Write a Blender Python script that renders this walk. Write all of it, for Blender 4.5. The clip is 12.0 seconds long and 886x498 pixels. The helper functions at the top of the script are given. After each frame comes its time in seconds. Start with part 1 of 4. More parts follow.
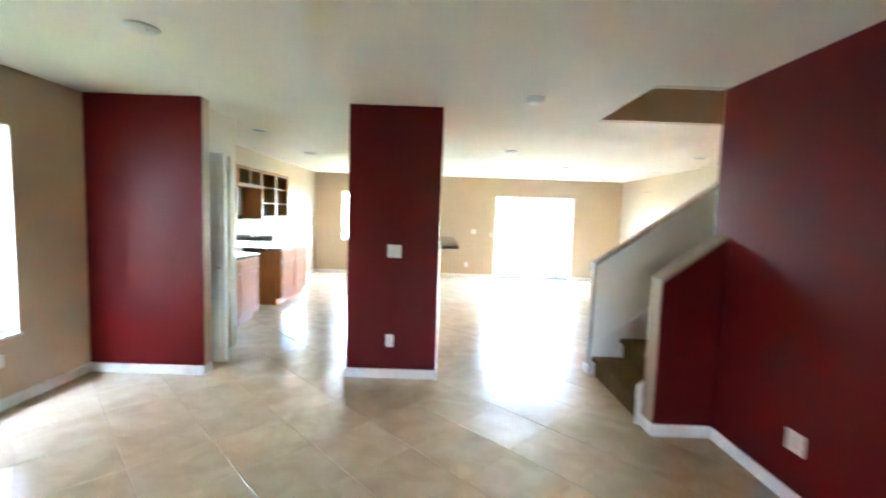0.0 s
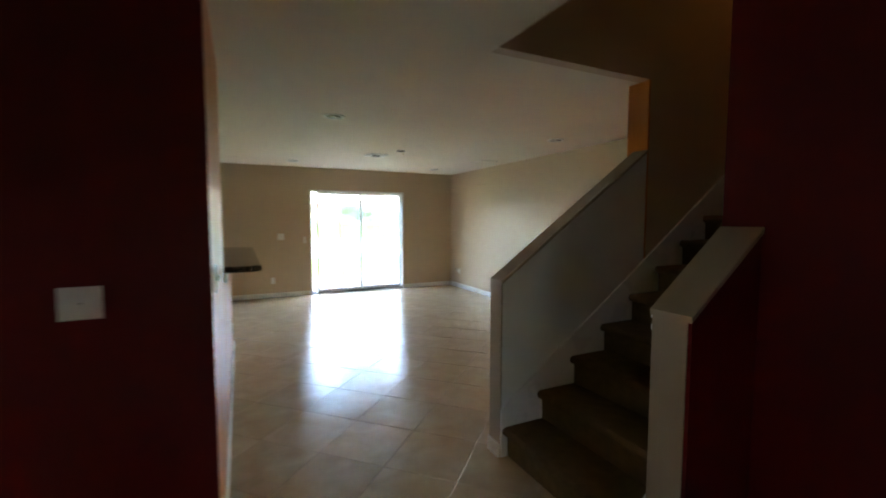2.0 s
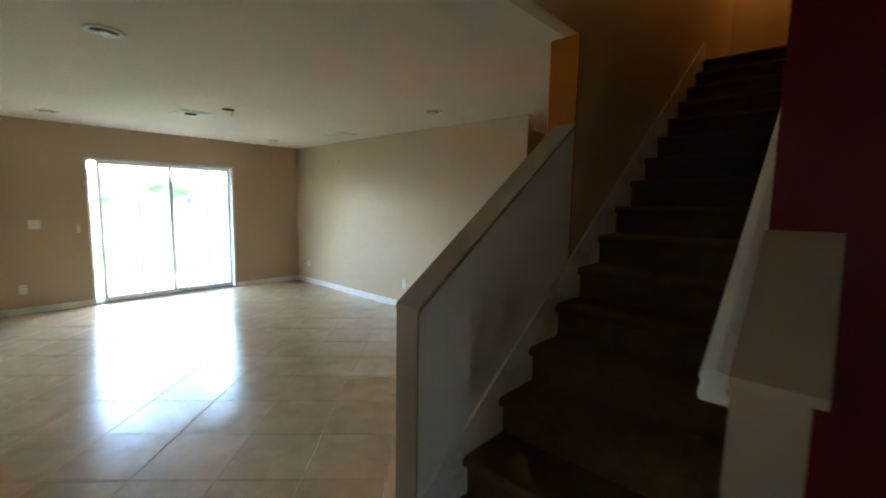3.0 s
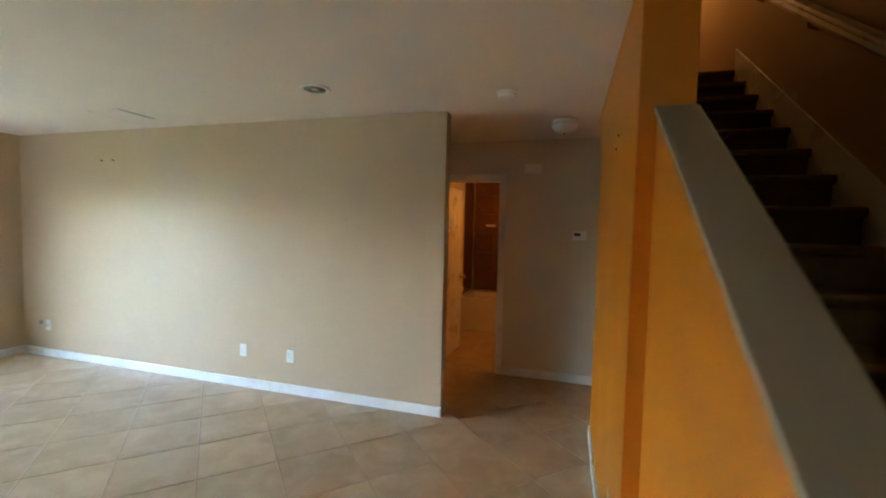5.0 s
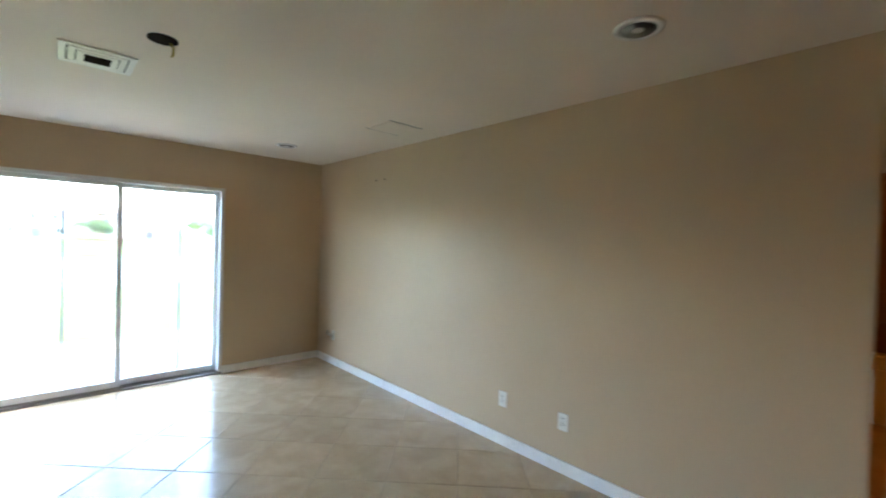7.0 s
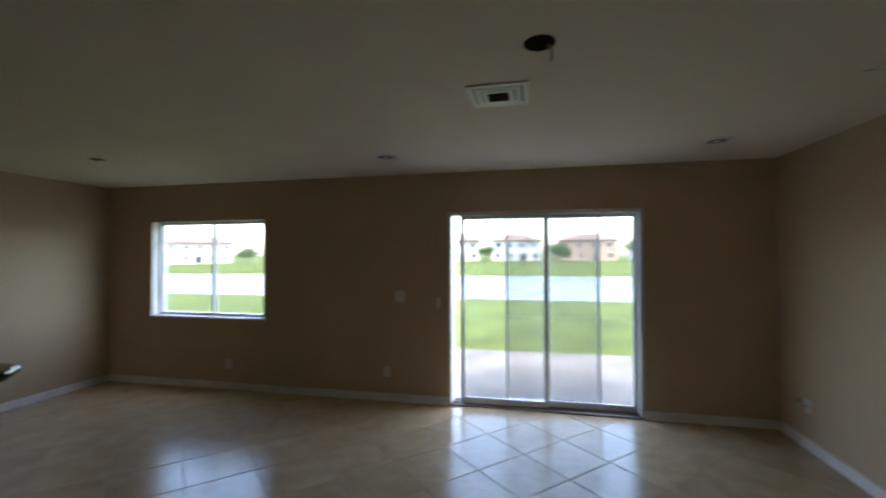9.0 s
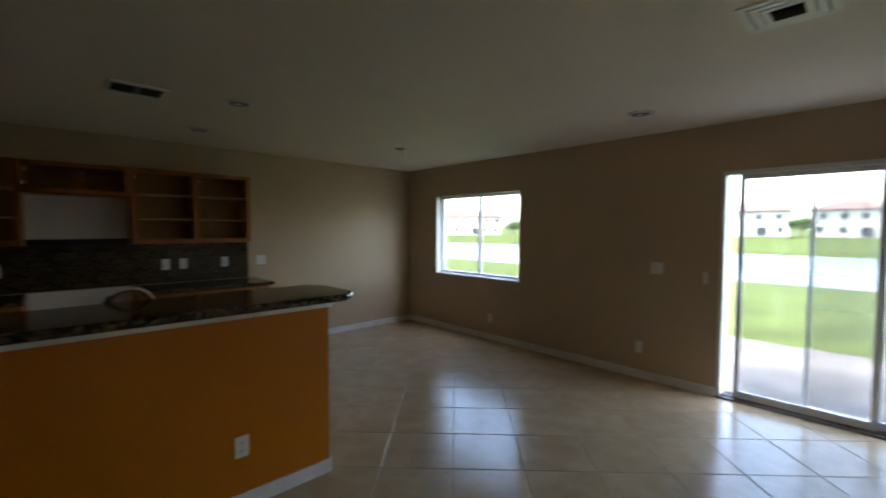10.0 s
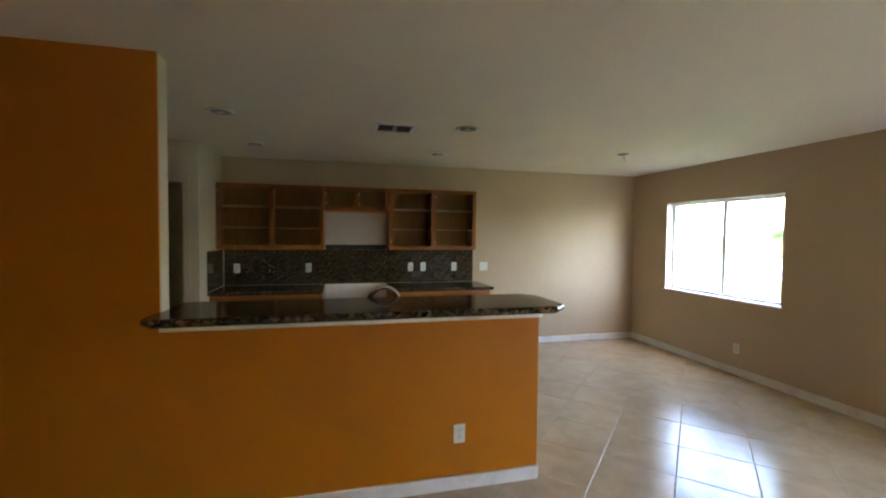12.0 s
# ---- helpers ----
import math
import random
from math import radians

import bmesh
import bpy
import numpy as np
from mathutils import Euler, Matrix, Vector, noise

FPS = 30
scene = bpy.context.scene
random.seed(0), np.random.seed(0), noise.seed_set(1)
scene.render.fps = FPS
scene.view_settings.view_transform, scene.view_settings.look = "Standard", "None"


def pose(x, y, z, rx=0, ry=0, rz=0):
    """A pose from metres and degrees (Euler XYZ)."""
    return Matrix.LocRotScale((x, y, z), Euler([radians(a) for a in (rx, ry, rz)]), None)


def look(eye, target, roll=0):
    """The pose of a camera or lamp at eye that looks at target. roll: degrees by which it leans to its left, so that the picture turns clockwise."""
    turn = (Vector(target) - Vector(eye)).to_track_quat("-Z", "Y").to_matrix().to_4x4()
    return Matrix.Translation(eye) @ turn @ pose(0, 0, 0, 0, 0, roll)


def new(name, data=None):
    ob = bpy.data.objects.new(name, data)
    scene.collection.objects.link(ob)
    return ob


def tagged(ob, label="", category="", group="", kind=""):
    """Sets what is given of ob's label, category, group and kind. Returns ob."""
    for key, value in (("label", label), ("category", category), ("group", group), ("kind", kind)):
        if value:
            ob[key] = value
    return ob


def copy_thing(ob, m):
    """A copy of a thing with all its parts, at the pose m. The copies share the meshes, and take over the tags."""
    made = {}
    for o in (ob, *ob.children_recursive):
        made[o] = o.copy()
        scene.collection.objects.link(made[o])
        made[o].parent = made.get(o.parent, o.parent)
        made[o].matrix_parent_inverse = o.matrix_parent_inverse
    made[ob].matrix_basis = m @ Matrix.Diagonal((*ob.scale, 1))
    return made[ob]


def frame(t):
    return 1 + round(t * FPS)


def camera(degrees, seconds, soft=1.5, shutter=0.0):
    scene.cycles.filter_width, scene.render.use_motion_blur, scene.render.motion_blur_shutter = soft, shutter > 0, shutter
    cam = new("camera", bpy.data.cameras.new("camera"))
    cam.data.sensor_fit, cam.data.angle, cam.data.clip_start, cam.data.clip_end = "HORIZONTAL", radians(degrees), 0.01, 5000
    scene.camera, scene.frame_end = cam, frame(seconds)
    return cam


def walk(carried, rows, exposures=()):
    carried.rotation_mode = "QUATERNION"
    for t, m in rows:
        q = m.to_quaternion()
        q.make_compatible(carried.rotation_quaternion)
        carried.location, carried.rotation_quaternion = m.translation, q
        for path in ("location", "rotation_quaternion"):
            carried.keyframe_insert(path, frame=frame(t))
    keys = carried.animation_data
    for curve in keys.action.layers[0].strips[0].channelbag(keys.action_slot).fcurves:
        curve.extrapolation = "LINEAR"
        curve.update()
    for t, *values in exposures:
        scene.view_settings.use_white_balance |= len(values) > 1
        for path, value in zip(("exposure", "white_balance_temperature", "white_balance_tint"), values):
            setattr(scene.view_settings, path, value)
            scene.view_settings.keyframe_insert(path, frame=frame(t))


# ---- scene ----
cam = camera(93.1, 12.0, soft=1.8, shutter=0.5)
PATH = [
    (0, (2.07, 1.638, 1.517), (2.077, 3.631, 1.357), 2.0),
    (0.2, (2.007, 1.796, 1.529), (1.878, 3.787, 1.388), 1.8),
    (0.5, (1.89, 1.982, 1.513), (1.722, 3.969, 1.359), 2.2),
    (1, (1.895, 2.553, 1.517), (2.189, 4.528, 1.401), 1.5),
    (1.5, (1.971, 3.047, 1.507), (2.587, 4.946, 1.392), 1.5),
    (2, (2.153, 3.565, 1.472), (3.022, 5.361, 1.332), 0.1),
    (2.5, (2.325, 4.063, 1.498), (3.487, 5.673, 1.254), 1.8),
    (3, (2.481, 4.537, 1.505), (3.937, 5.89, 1.288), 1.0),
    (3.2, (2.53, 4.68, 1.5), (4.019, 6.002, 1.317), 1.0),
    (4.8, (3.155, 5.931, 1.578), (5.014, 6.659, 1.464), 1.3),
    (5, (3.211, 6.07, 1.544), (5.127, 6.633, 1.444), 1.4),
    (5.5, (3.338, 6.303, 1.511), (5.274, 6.791, 1.394), 1.4),
    (6, (3.461, 6.634, 1.531), (5.354, 7.267, 1.417), 0.6),
    (6.4, (3.62, 6.783, 1.521), (5.379, 7.73, 1.424), 0.4),
    (6.5, (3.658, 6.801, 1.522), (5.381, 7.815, 1.446), 0.2),
    (6.7, (3.76, 6.854, 1.526), (5.338, 8.081, 1.481), 0.9),
    (8.3, (4.216, 7.515, 1.532), (4.663, 9.464, 1.495), 0.2),
    (8.5, (4.184, 7.553, 1.567), (4.296, 9.55, 1.558), 0.9),
    (8.7, (4.184, 7.584, 1.57), (4.088, 9.581, 1.62), 1.3),
    (9, (4.259, 7.629, 1.586), (3.839, 9.584, 1.616), -0.2),
    (9.5, (4.311, 7.624, 1.538), (3.234, 9.309, 1.519), 2.0),
    (10, (4.409, 7.611, 1.53), (2.955, 8.98, 1.431), 0.2),
    (10.2, (4.431, 7.652, 1.514), (2.848, 8.869, 1.409), 1.0),
    (10.5, (4.447, 7.666, 1.516), (2.739, 8.698, 1.375), 2.7),
    (11, (4.457, 7.626, 1.516), (2.603, 8.354, 1.334), 1.4),
    (11.5, (4.451, 7.57, 1.534), (2.511, 8.023, 1.362), 0.5),
    (11.6, (4.46, 7.568, 1.533), (2.514, 8.002, 1.374), 0.3),
    (12, (4.476, 7.625, 1.564), (2.536, 8.105, 1.492), 0.6),
]
# brightness of the clip's camera along the walk
EXPOSURES = [(0, 8.62, 5700, 12), (0.5, 7.75, 5800, 13), (1, 6.75, 6200, 12), (1.5, 6.3, 6400, 13), (2, 6.0, 6500, 13), (2.5, 5.85, 6500, 9), (3.2, 6.25, 6400, 7), (4.8, 6.58, 6150, 10),
             (5.5, 7.05, 6050, 10), (6.5, 6.8, 6100, 9), (6.7, 6.5, 6150, 10), (8.3, 4.9, 6500, 15), (9, 4.1, 6500, 16), (9.5, 3.85, 6550, 16), (9.8, 3.95, 6600, 16), (10, 4.3, 6700, 16), (10.5, 4.95, 6900, 18), (11, 5.6, 6900, 18), (11.5, 5.72, 6850, 18), (12, 6.03, 6800, 18)]
walk(cam, [(t, look(eye, target, roll)) for t, eye, target, roll in PATH], EXPOSURES)

# ---- world, sun, lamps ----
world = bpy.data.worlds.new("overcast_sky")
scene.world = world
world.use_nodes = True
wn = world.node_tree
sky = wn.nodes.new("ShaderNodeTexSky")
sky.sky_type = "NISHITA"
sky.sun_disc = False
sky.sun_elevation = radians(65)
sky.sun_rotation = radians(119)
sky.air_density, sky.dust_density, sky.ozone_density = 1.0, 2.5, 1.0
wn.nodes["Background"].inputs["Strength"].default_value = 0.15
wn.links.new(sky.outputs[0], wn.nodes["Background"].inputs["Color"])

sun_data = bpy.data.lights.new("sun", "SUN")
sun_data.energy, sun_data.angle, sun_data.color = 0.6, radians(12), (1.0, 0.96, 0.9)
sun = new("sun", sun_data)
sun.matrix_world = look((0, 0, 30), (Vector((0, 0, 30)) + Vector((-0.36, 0.2, -0.91))))


def lamp(name, kind, m, power, colour, size=0.1, size_y=None):
    data = bpy.data.lights.new(name, kind)
    data.energy, data.color = power, colour
    if kind == "AREA":
        data.shape, data.size, data.size_y = "RECTANGLE", size, size_y or size
    else:
        data.shadow_soft_size = size
    ob = new(name, data)
    ob.matrix_world = m
    return ob


lamp("bathroom_bulb", "POINT", pose(8.6, 6.25, 2.25), 0.055, (1.0, 0.34, 0.045), 0.08)
lamp("landing_bulb", "POINT", pose(8.5, 5.2, 4.7), 0.1, (1.0, 0.5, 0.13), 0.08)
lamp("side_room_bulb", "POINT", pose(9.2, 4.4, 2.25), 0.045, (1.0, 0.40, 0.07), 0.08)


# ---- materials ----
def material(name, colour, rough=0.5, metal=0.0, var=0.08, scale=6.0, bump=0.0, bump_scale=120.0, spec=0.5, wear=0.0, per_object=0.0):
    """Paint-like surface: broad tone drift, fine grain, faint relief, roughness drift."""
    m = bpy.data.materials.new(name)
    m.use_nodes = True
    nt = m.node_tree
    n, l = nt.nodes, nt.links
    b = n["Principled BSDF"]
    b.inputs["Metallic"].default_value = metal
    b.inputs["Specular IOR Level"].default_value = spec
    co = n.new("ShaderNodeTexCoord")
    big = n.new("ShaderNodeTexNoise")
    big.inputs["Scale"].default_value = scale
    big.inputs["Detail"].default_value = 6
    l.new(co.outputs["Object"], big.inputs["Vector"])
    ramp = n.new("ShaderNodeMapRange")
    ramp.inputs[1].default_value, ramp.inputs[2].default_value = 0.3, 0.7
    ramp.inputs[3].default_value, ramp.inputs[4].default_value = 1 - var, 1 + var
    l.new(big.outputs[0], ramp.inputs[0])
    hsv = n.new("ShaderNodeHueSaturation")
    hsv.inputs["Color"].default_value = (*colour, 1)
    value = ramp.outputs[0]
    if per_object:
        info = n.new("ShaderNodeObjectInfo")
        spread = n.new("ShaderNodeMapRange")
        spread.inputs[3].default_value, spread.inputs[4].default_value = 1 - per_object, 1 + per_object
        l.new(info.outputs["Random"], spread.inputs[0])
        mul = n.new("ShaderNodeMath")
        mul.operation = "MULTIPLY"
        l.new(value, mul.inputs[0])
        l.new(spread.outputs[0], mul.inputs[1])
        value = mul.outputs[0]
    l.new(value, hsv.inputs["Value"])
    l.new(hsv.outputs[0], b.inputs["Base Color"])
    fine = n.new("ShaderNodeTexNoise")
    fine.inputs["Scale"].default_value = bump_scale
    fine.inputs["Detail"].default_value = 3
    l.new(co.outputs["Object"], fine.inputs["Vector"])
    rr = n.new("ShaderNodeMapRange")
    rr.inputs[1].default_value, rr.inputs[2].default_value = 0.3, 0.7
    rr.inputs[3].default_value, rr.inputs[4].default_value = max(0.02, rough - 0.06 - wear), min(1, rough + 0.06 + wear)
    l.new(big.outputs[0], rr.inputs[0])
    l.new(rr.outputs[0], b.inputs["Roughness"])
    if bump:
        bp = n.new("ShaderNodeBump")
        bp.inputs["Strength"].default_value = bump
        bp.inputs["Distance"].default_value = 0.002
        l.new(fine.outputs[0], bp.inputs["Height"])
        l.new(bp.outputs[0], b.inputs["Normal"])
    return m


def wood_material(name, dark, light, rough=0.35):
    m = bpy.data.materials.new(name)
    m.use_nodes = True
    n, l = m.node_tree.nodes, m.node_tree.links
    b = n["Principled BSDF"]
    co = n.new("ShaderNodeTexCoord")
    mp = n.new("ShaderNodeMapping")
    mp.inputs["Scale"].default_value = (14, 14, 1.2)
    l.new(co.outputs["Object"], mp.inputs[0])
    no = n.new("ShaderNodeTexNoise")
    no.inputs["Scale"].default_value = 3.0
    no.inputs["Detail"].default_value = 8
    no.inputs["Distortion"].default_value = 1.2
    l.new(mp.outputs[0], no.inputs["Vector"])
    ra = n.new("ShaderNodeValToRGB")
    ra.color_ramp.elements[0].position, ra.color_ramp.elements[0].color = 0.3, (*dark, 1)
    ra.color_ramp.elements[1].position, ra.color_ramp.elements[1].color = 0.7, (*light, 1)
    l.new(no.outputs[0], ra.inputs[0])
    l.new(ra.outputs[0], b.inputs["Base Color"])
    b.inputs["Roughness"].default_value = rough
    bp = n.new("ShaderNodeBump")
    bp.inputs["Strength"].default_value = 0.15
    bp.inputs["Distance"].default_value = 0.001
    l.new(no.outputs[0], bp.inputs["Height"])
    l.new(bp.outputs[0], b.inputs["Normal"])
    return m


def granite_material(name, rough=0.08, scale=55, light=(0.24, 0.165, 0.085)):
    m = bpy.data.materials.new(name)
    m.use_nodes = True
    n, l = m.node_tree.nodes, m.node_tree.links
    b = n["Principled BSDF"]
    co = n.new("ShaderNodeTexCoord")
    vo = n.new("ShaderNodeTexVoronoi")
    vo.inputs["Scale"].default_value = scale
    no = n.new("ShaderNodeTexNoise")
    no.inputs["Scale"].default_value = 18
    no.inputs["Detail"].default_value = 8
    l.new(co.outputs["Object"], vo.inputs["Vector"])
    l.new(co.outputs["Object"], no.inputs["Vector"])
    mix = n.new("ShaderNodeMix")
    mix.data_type = "RGBA"
    mix.inputs[0].default_value = 0.55
    l.new(vo.outputs["Color"], mix.inputs[6])
    l.new(no.outputs["Color"], mix.inputs[7])
    bw = n.new("ShaderNodeRGBToBW")
    l.new(mix.outputs[2], bw.inputs[0])
    ra = n.new("ShaderNodeValToRGB")
    cr = ra.color_ramp
    cr.elements[0].position, cr.elements[0].color = 0.36, (0.012, 0.01, 0.008, 1)
    cr.elements[1].position, cr.elements[1].color = 0.75, (*light, 1)
    mid = cr.elements.new(0.5)
    mid.color = (0.05, 0.036, 0.02, 1)
    l.new(bw.outputs[0], ra.inputs[0])
    l.new(ra.outputs[0], b.inputs["Base Color"])
    b.inputs["Roughness"].default_value = rough
    return m


def tile_material(name):
    """Glazed beige ceramic with cloudy mottling; tone differs a little from tile to tile."""
    m = bpy.data.materials.new(name)
    m.use_nodes = True
    n, l = m.node_tree.nodes, m.node_tree.links
    b = n["Principled BSDF"]
    geo = n.new("ShaderNodeNewGeometry")
    info = n.new("ShaderNodeObjectInfo")
    add = n.new("ShaderNodeMath")
    add.operation = "ADD"
    l.new(info.outputs["Random"], add.inputs[0])
    l.new(geo.outputs["Random Per Island"], add.inputs[1])
    off = n.new("ShaderNodeVectorMath")
    off.operation = "ADD"
    sc = n.new("ShaderNodeMath")
    sc.operation = "MULTIPLY"
    sc.inputs[1].default_value = 37.0
    l.new(add.outputs[0], sc.inputs[0])
    l.new(geo.outputs["Position"], off.inputs[0])
    l.new(sc.outputs[0], off.inputs[1])
    a = n.new("ShaderNodeTexNoise")
    a.inputs["Scale"].default_value, a.inputs["Detail"].default_value, a.inputs["Distortion"].default_value = 5, 8, 0.6
    c = n.new("ShaderNodeTexNoise")
    c.inputs["Scale"].default_value, c.inputs["Detail"].default_value = 45, 4
    l.new(off.outputs[0], a.inputs["Vector"])
    l.new(off.outputs[0], c.inputs["Vector"])
    ra = n.new("ShaderNodeValToRGB")
    ra.color_ramp.elements[0].position, ra.color_ramp.elements[0].color = 0.30, (0.47, 0.345, 0.203, 1)
    ra.color_ramp.elements[1].position, ra.color_ramp.elements[1].color = 0.70, (0.57, 0.435, 0.272, 1)
    l.new(a.outputs[0], ra.inputs[0])
    hsv = n.new("ShaderNodeHueSaturation")
    l.new(ra.outputs[0], hsv.inputs["Color"])
    v1 = n.new("ShaderNodeMath")
    v1.operation = "MULTIPLY_ADD"
    v1.inputs[1].default_value, v1.inputs[2].default_value = 0.09, 0.86
    l.new(add.outputs[0], v1.inputs[0])
    v2 = n.new("ShaderNodeMath")
    v2.operation = "MULTIPLY_ADD"
    v2.inputs[1].default_value = 0.12
    l.new(c.outputs[0], v2.inputs[0])
    l.new(v1.outputs[0], v2.inputs[2])
    l.new(v2.outputs[0], hsv.inputs["Value"])
    l.new(hsv.outputs[0], b.inputs["Base Color"])
    rr = n.new("ShaderNodeMapRange")
    rr.inputs[1].default_value, rr.inputs[2].default_value = 0.3, 0.7
    rr.inputs[3].default_value, rr.inputs[4].default_value = 0.16, 0.27
    l.new(a.outputs[0], rr.inputs[0])
    l.new(rr.outputs[0], b.inputs["Roughness"])
    b.inputs["Specular IOR Level"].default_value = 0.7
    bp = n.new("ShaderNodeBump")
    bp.inputs["Strength"].default_value, bp.inputs["Distance"].default_value = 0.06, 0.002
    l.new(a.outputs[0], bp.inputs["Height"])
    l.new(bp.outputs[0], b.inputs["Normal"])
    return m


def glass_material(name):
    m = bpy.data.materials.new(name)
    m.use_nodes = True
    n, l = m.node_tree.nodes, m.node_tree.links
    n.remove(n["Principled BSDF"])
    tr = n.new("ShaderNodeBsdfTransparent")
    tr.inputs[0].default_value = (0.78, 0.80, 0.79, 1)
    gl = n.new("ShaderNodeBsdfGlossy")
    gl.inputs["Roughness"].default_value = 0.02
    mx = n.new("ShaderNodeMixShader")
    mx.inputs[0].default_value = 0.07
    l.new(tr.outputs[0], mx.inputs[1])
    l.new(gl.outputs[0], mx.inputs[2])
    l.new(mx.outputs[0], n["Material Output"].inputs[0])
    return m


def water_material(name):
    m = material(name, (0.06, 0.075, 0.085), 0.24, var=0.2, scale=0.2)
    n, l = m.node_tree.nodes, m.node_tree.links
    w = n.new("ShaderNodeTexNoise")
    w.inputs["Scale"].default_value, w.inputs["Detail"].default_value = 1.6, 4
    bp = n.new("ShaderNodeBump")
    bp.inputs["Strength"].default_value, bp.inputs["Distance"].default_value = 0.25, 0.05
    l.new(w.outputs[0], bp.inputs["Height"])
    l.new(bp.outputs[0], n["Principled BSDF"].inputs["Normal"])
    return m


def glow(name, colour, strength):
    m = bpy.data.materials.new(name)
    m.use_nodes = True
    b = m.node_tree.nodes["Principled BSDF"]
    b.inputs["Base Color"].default_value = (*colour, 1)
    b.inputs["Emission Color"].default_value = (*colour, 1)
    b.inputs["Emission Strength"].default_value = strength
    return m


TAN = material("tan_wall_paint", (0.54, 0.408, 0.262), 0.42, var=0.035, scale=1.4, bump=0.35, bump_scale=90)
RED = material("dark_red_wall_paint", (0.115, 0.004, 0.0035), 0.45, var=0.08, scale=1.5, bump=0.35, bump_scale=90, spec=0.19)
ORANGE = material("orange_wall_paint", (0.58, 0.18, 0.004), 0.34, var=0.05, scale=1.4, bump=0.35, bump_scale=90, spec=0.5)
GREIGE = material("tan_trim_paint", (0.35, 0.272, 0.18), 0.45, var=0.05, scale=1.6, bump=0.3, bump_scale=90)
CREAM = material("cream_wall_paint", (0.64, 0.56, 0.42), 0.5, var=0.04, scale=1.4, bump=0.3, bump_scale=90)
WHITE_WALL = material("white_wall_paint", (0.78, 0.765, 0.74), 0.4, var=0.05, scale=1.6, bump=0.3, bump_scale=90)
CEIL = material("ceiling_paint", (0.77, 0.695, 0.585), 0.8, var=0.03, scale=1.2, bump=0.6, bump_scale=60)
TRIM = material("white_trim_paint", (0.80, 0.79, 0.76), 0.3, var=0.05, scale=5)
PLASTIC = material("white_plastic", (0.78, 0.77, 0.73), 0.35, var=0.03)
SLOT = material("dark_slot", (0.02, 0.02, 0.02), 0.6)
GREY_METAL = material("grey_metal", (0.25, 0.24, 0.22), 0.4, metal=0.8, var=0.15)
ALU = material("white_aluminium", (0.72, 0.73, 0.73), 0.35, var=0.05)
CHROME = material("chrome", (0.75, 0.75, 0.76), 0.12, metal=1.0)
BRONZE = material("dark_bronze", (0.07, 0.05, 0.04), 0.3, metal=0.9)
BRASS = material("worn_brass", (0.5, 0.36, 0.14), 0.35, metal=1.0)
CARPET = material("brown_carpet", (0.135, 0.085, 0.034), 0.95, var=0.18, scale=14, bump=1.0, bump_scale=420, spec=0.1)
GROUT = material("tan_grout", (0.41, 0.31, 0.195), 0.8, var=0.2, scale=9)
TILE = tile_material("beige_ceramic_tile")
WOOD = wood_material("honey_maple", (0.27, 0.078, 0.010), (0.40, 0.135, 0.020))
WOOD_IN = wood_material("cabinet_lining", (0.26, 0.118, 0.024), (0.37, 0.18, 0.042), 0.5)
SHELF_EDGE = wood_material("pale_shelf", (0.45, 0.27, 0.12), (0.55, 0.35, 0.17), 0.5)
GRANITE = granite_material("polished_brown_granite", 0.1)
GRANITE_TILE = granite_material("granite_splash_tile", 0.07, 70, (0.14, 0.098, 0.05))
GLASS = glass_material("window_glass")
GRASS = material("grass", (0.064, 0.088, 0.021), 0.9, var=0.35, scale=0.8, bump=1.0, bump_scale=30, spec=0.1)
CONCRETE = material("grey_concrete", (0.15, 0.142, 0.13), 0.85, var=0.4, scale=1.3, bump=0.6, bump_scale=60)
STUCCO = material("pale_stucco", (0.5, 0.49, 0.46), 0.9, var=0.06, scale=0.8, bump=0.5, bump_scale=40)
# pale stucco with the narrow side yard's shade put into its colour
STUCCO_SHADED = material("shaded_pale_stucco", (0.18, 0.186, 0.19), 0.9, var=0.06, scale=0.8, bump=0.5, bump_scale=40)
STUCCO_B = material("peach_stucco", (0.42, 0.30, 0.22), 0.9, var=0.06, scale=0.8)
ROOF_TILE = material("brown_roof_tile", (0.15, 0.105, 0.085), 0.85, var=0.25, scale=2.0)
DARK_PANE = material("dark_window_pane", (0.05, 0.06, 0.07), 0.1)
LEAF = material("leaf", (0.05, 0.10, 0.025), 0.7, var=0.4, scale=1.5)
BARK = material("bark", (0.12, 0.085, 0.06), 0.9, var=0.3)
BROWN_TILE = material("brown_wall_tile", (0.16, 0.07, 0.03), 0.2, var=0.2, scale=4, per_object=0.15)
TUB = material("white_enamel", (0.78, 0.76, 0.7), 0.15, var=0.02)
WATER = water_material("pond_water")
SEALANT = material("pale_sealant", (0.62, 0.55, 0.45), 0.6, var=0.3, scale=12)
CAVITY = material("dark_brown_cavity", (0.022, 0.014, 0.009), 0.95, spec=0.1)
FRAME_GREY = material("pale_grey_frame", (0.68, 0.69, 0.69), 0.4, var=0.08)


# ---- mesh helpers ----
def box(bm, x0, x1, y0, y1, z0, z1, bevel=0.0):
    v = [bm.verts.new((x, y, z)) for z in (z0, z1) for x, y in ((x0, y0), (x1, y0), (x1, y1), (x0, y1))]
    f = [bm.faces.new([v[i] for i in q]) for q in ((3, 2, 1, 0), (4, 5, 6, 7), (0, 1, 5, 4), (1, 2, 6, 5), (2, 3, 7, 6), (3, 0, 4, 7))]
    if bevel:
        edges = list({e for q in f for e in q.edges})
        bmesh.ops.bevel(bm, geom=edges, offset=bevel, segments=2, affect="EDGES", profile=0.6)
    return bm


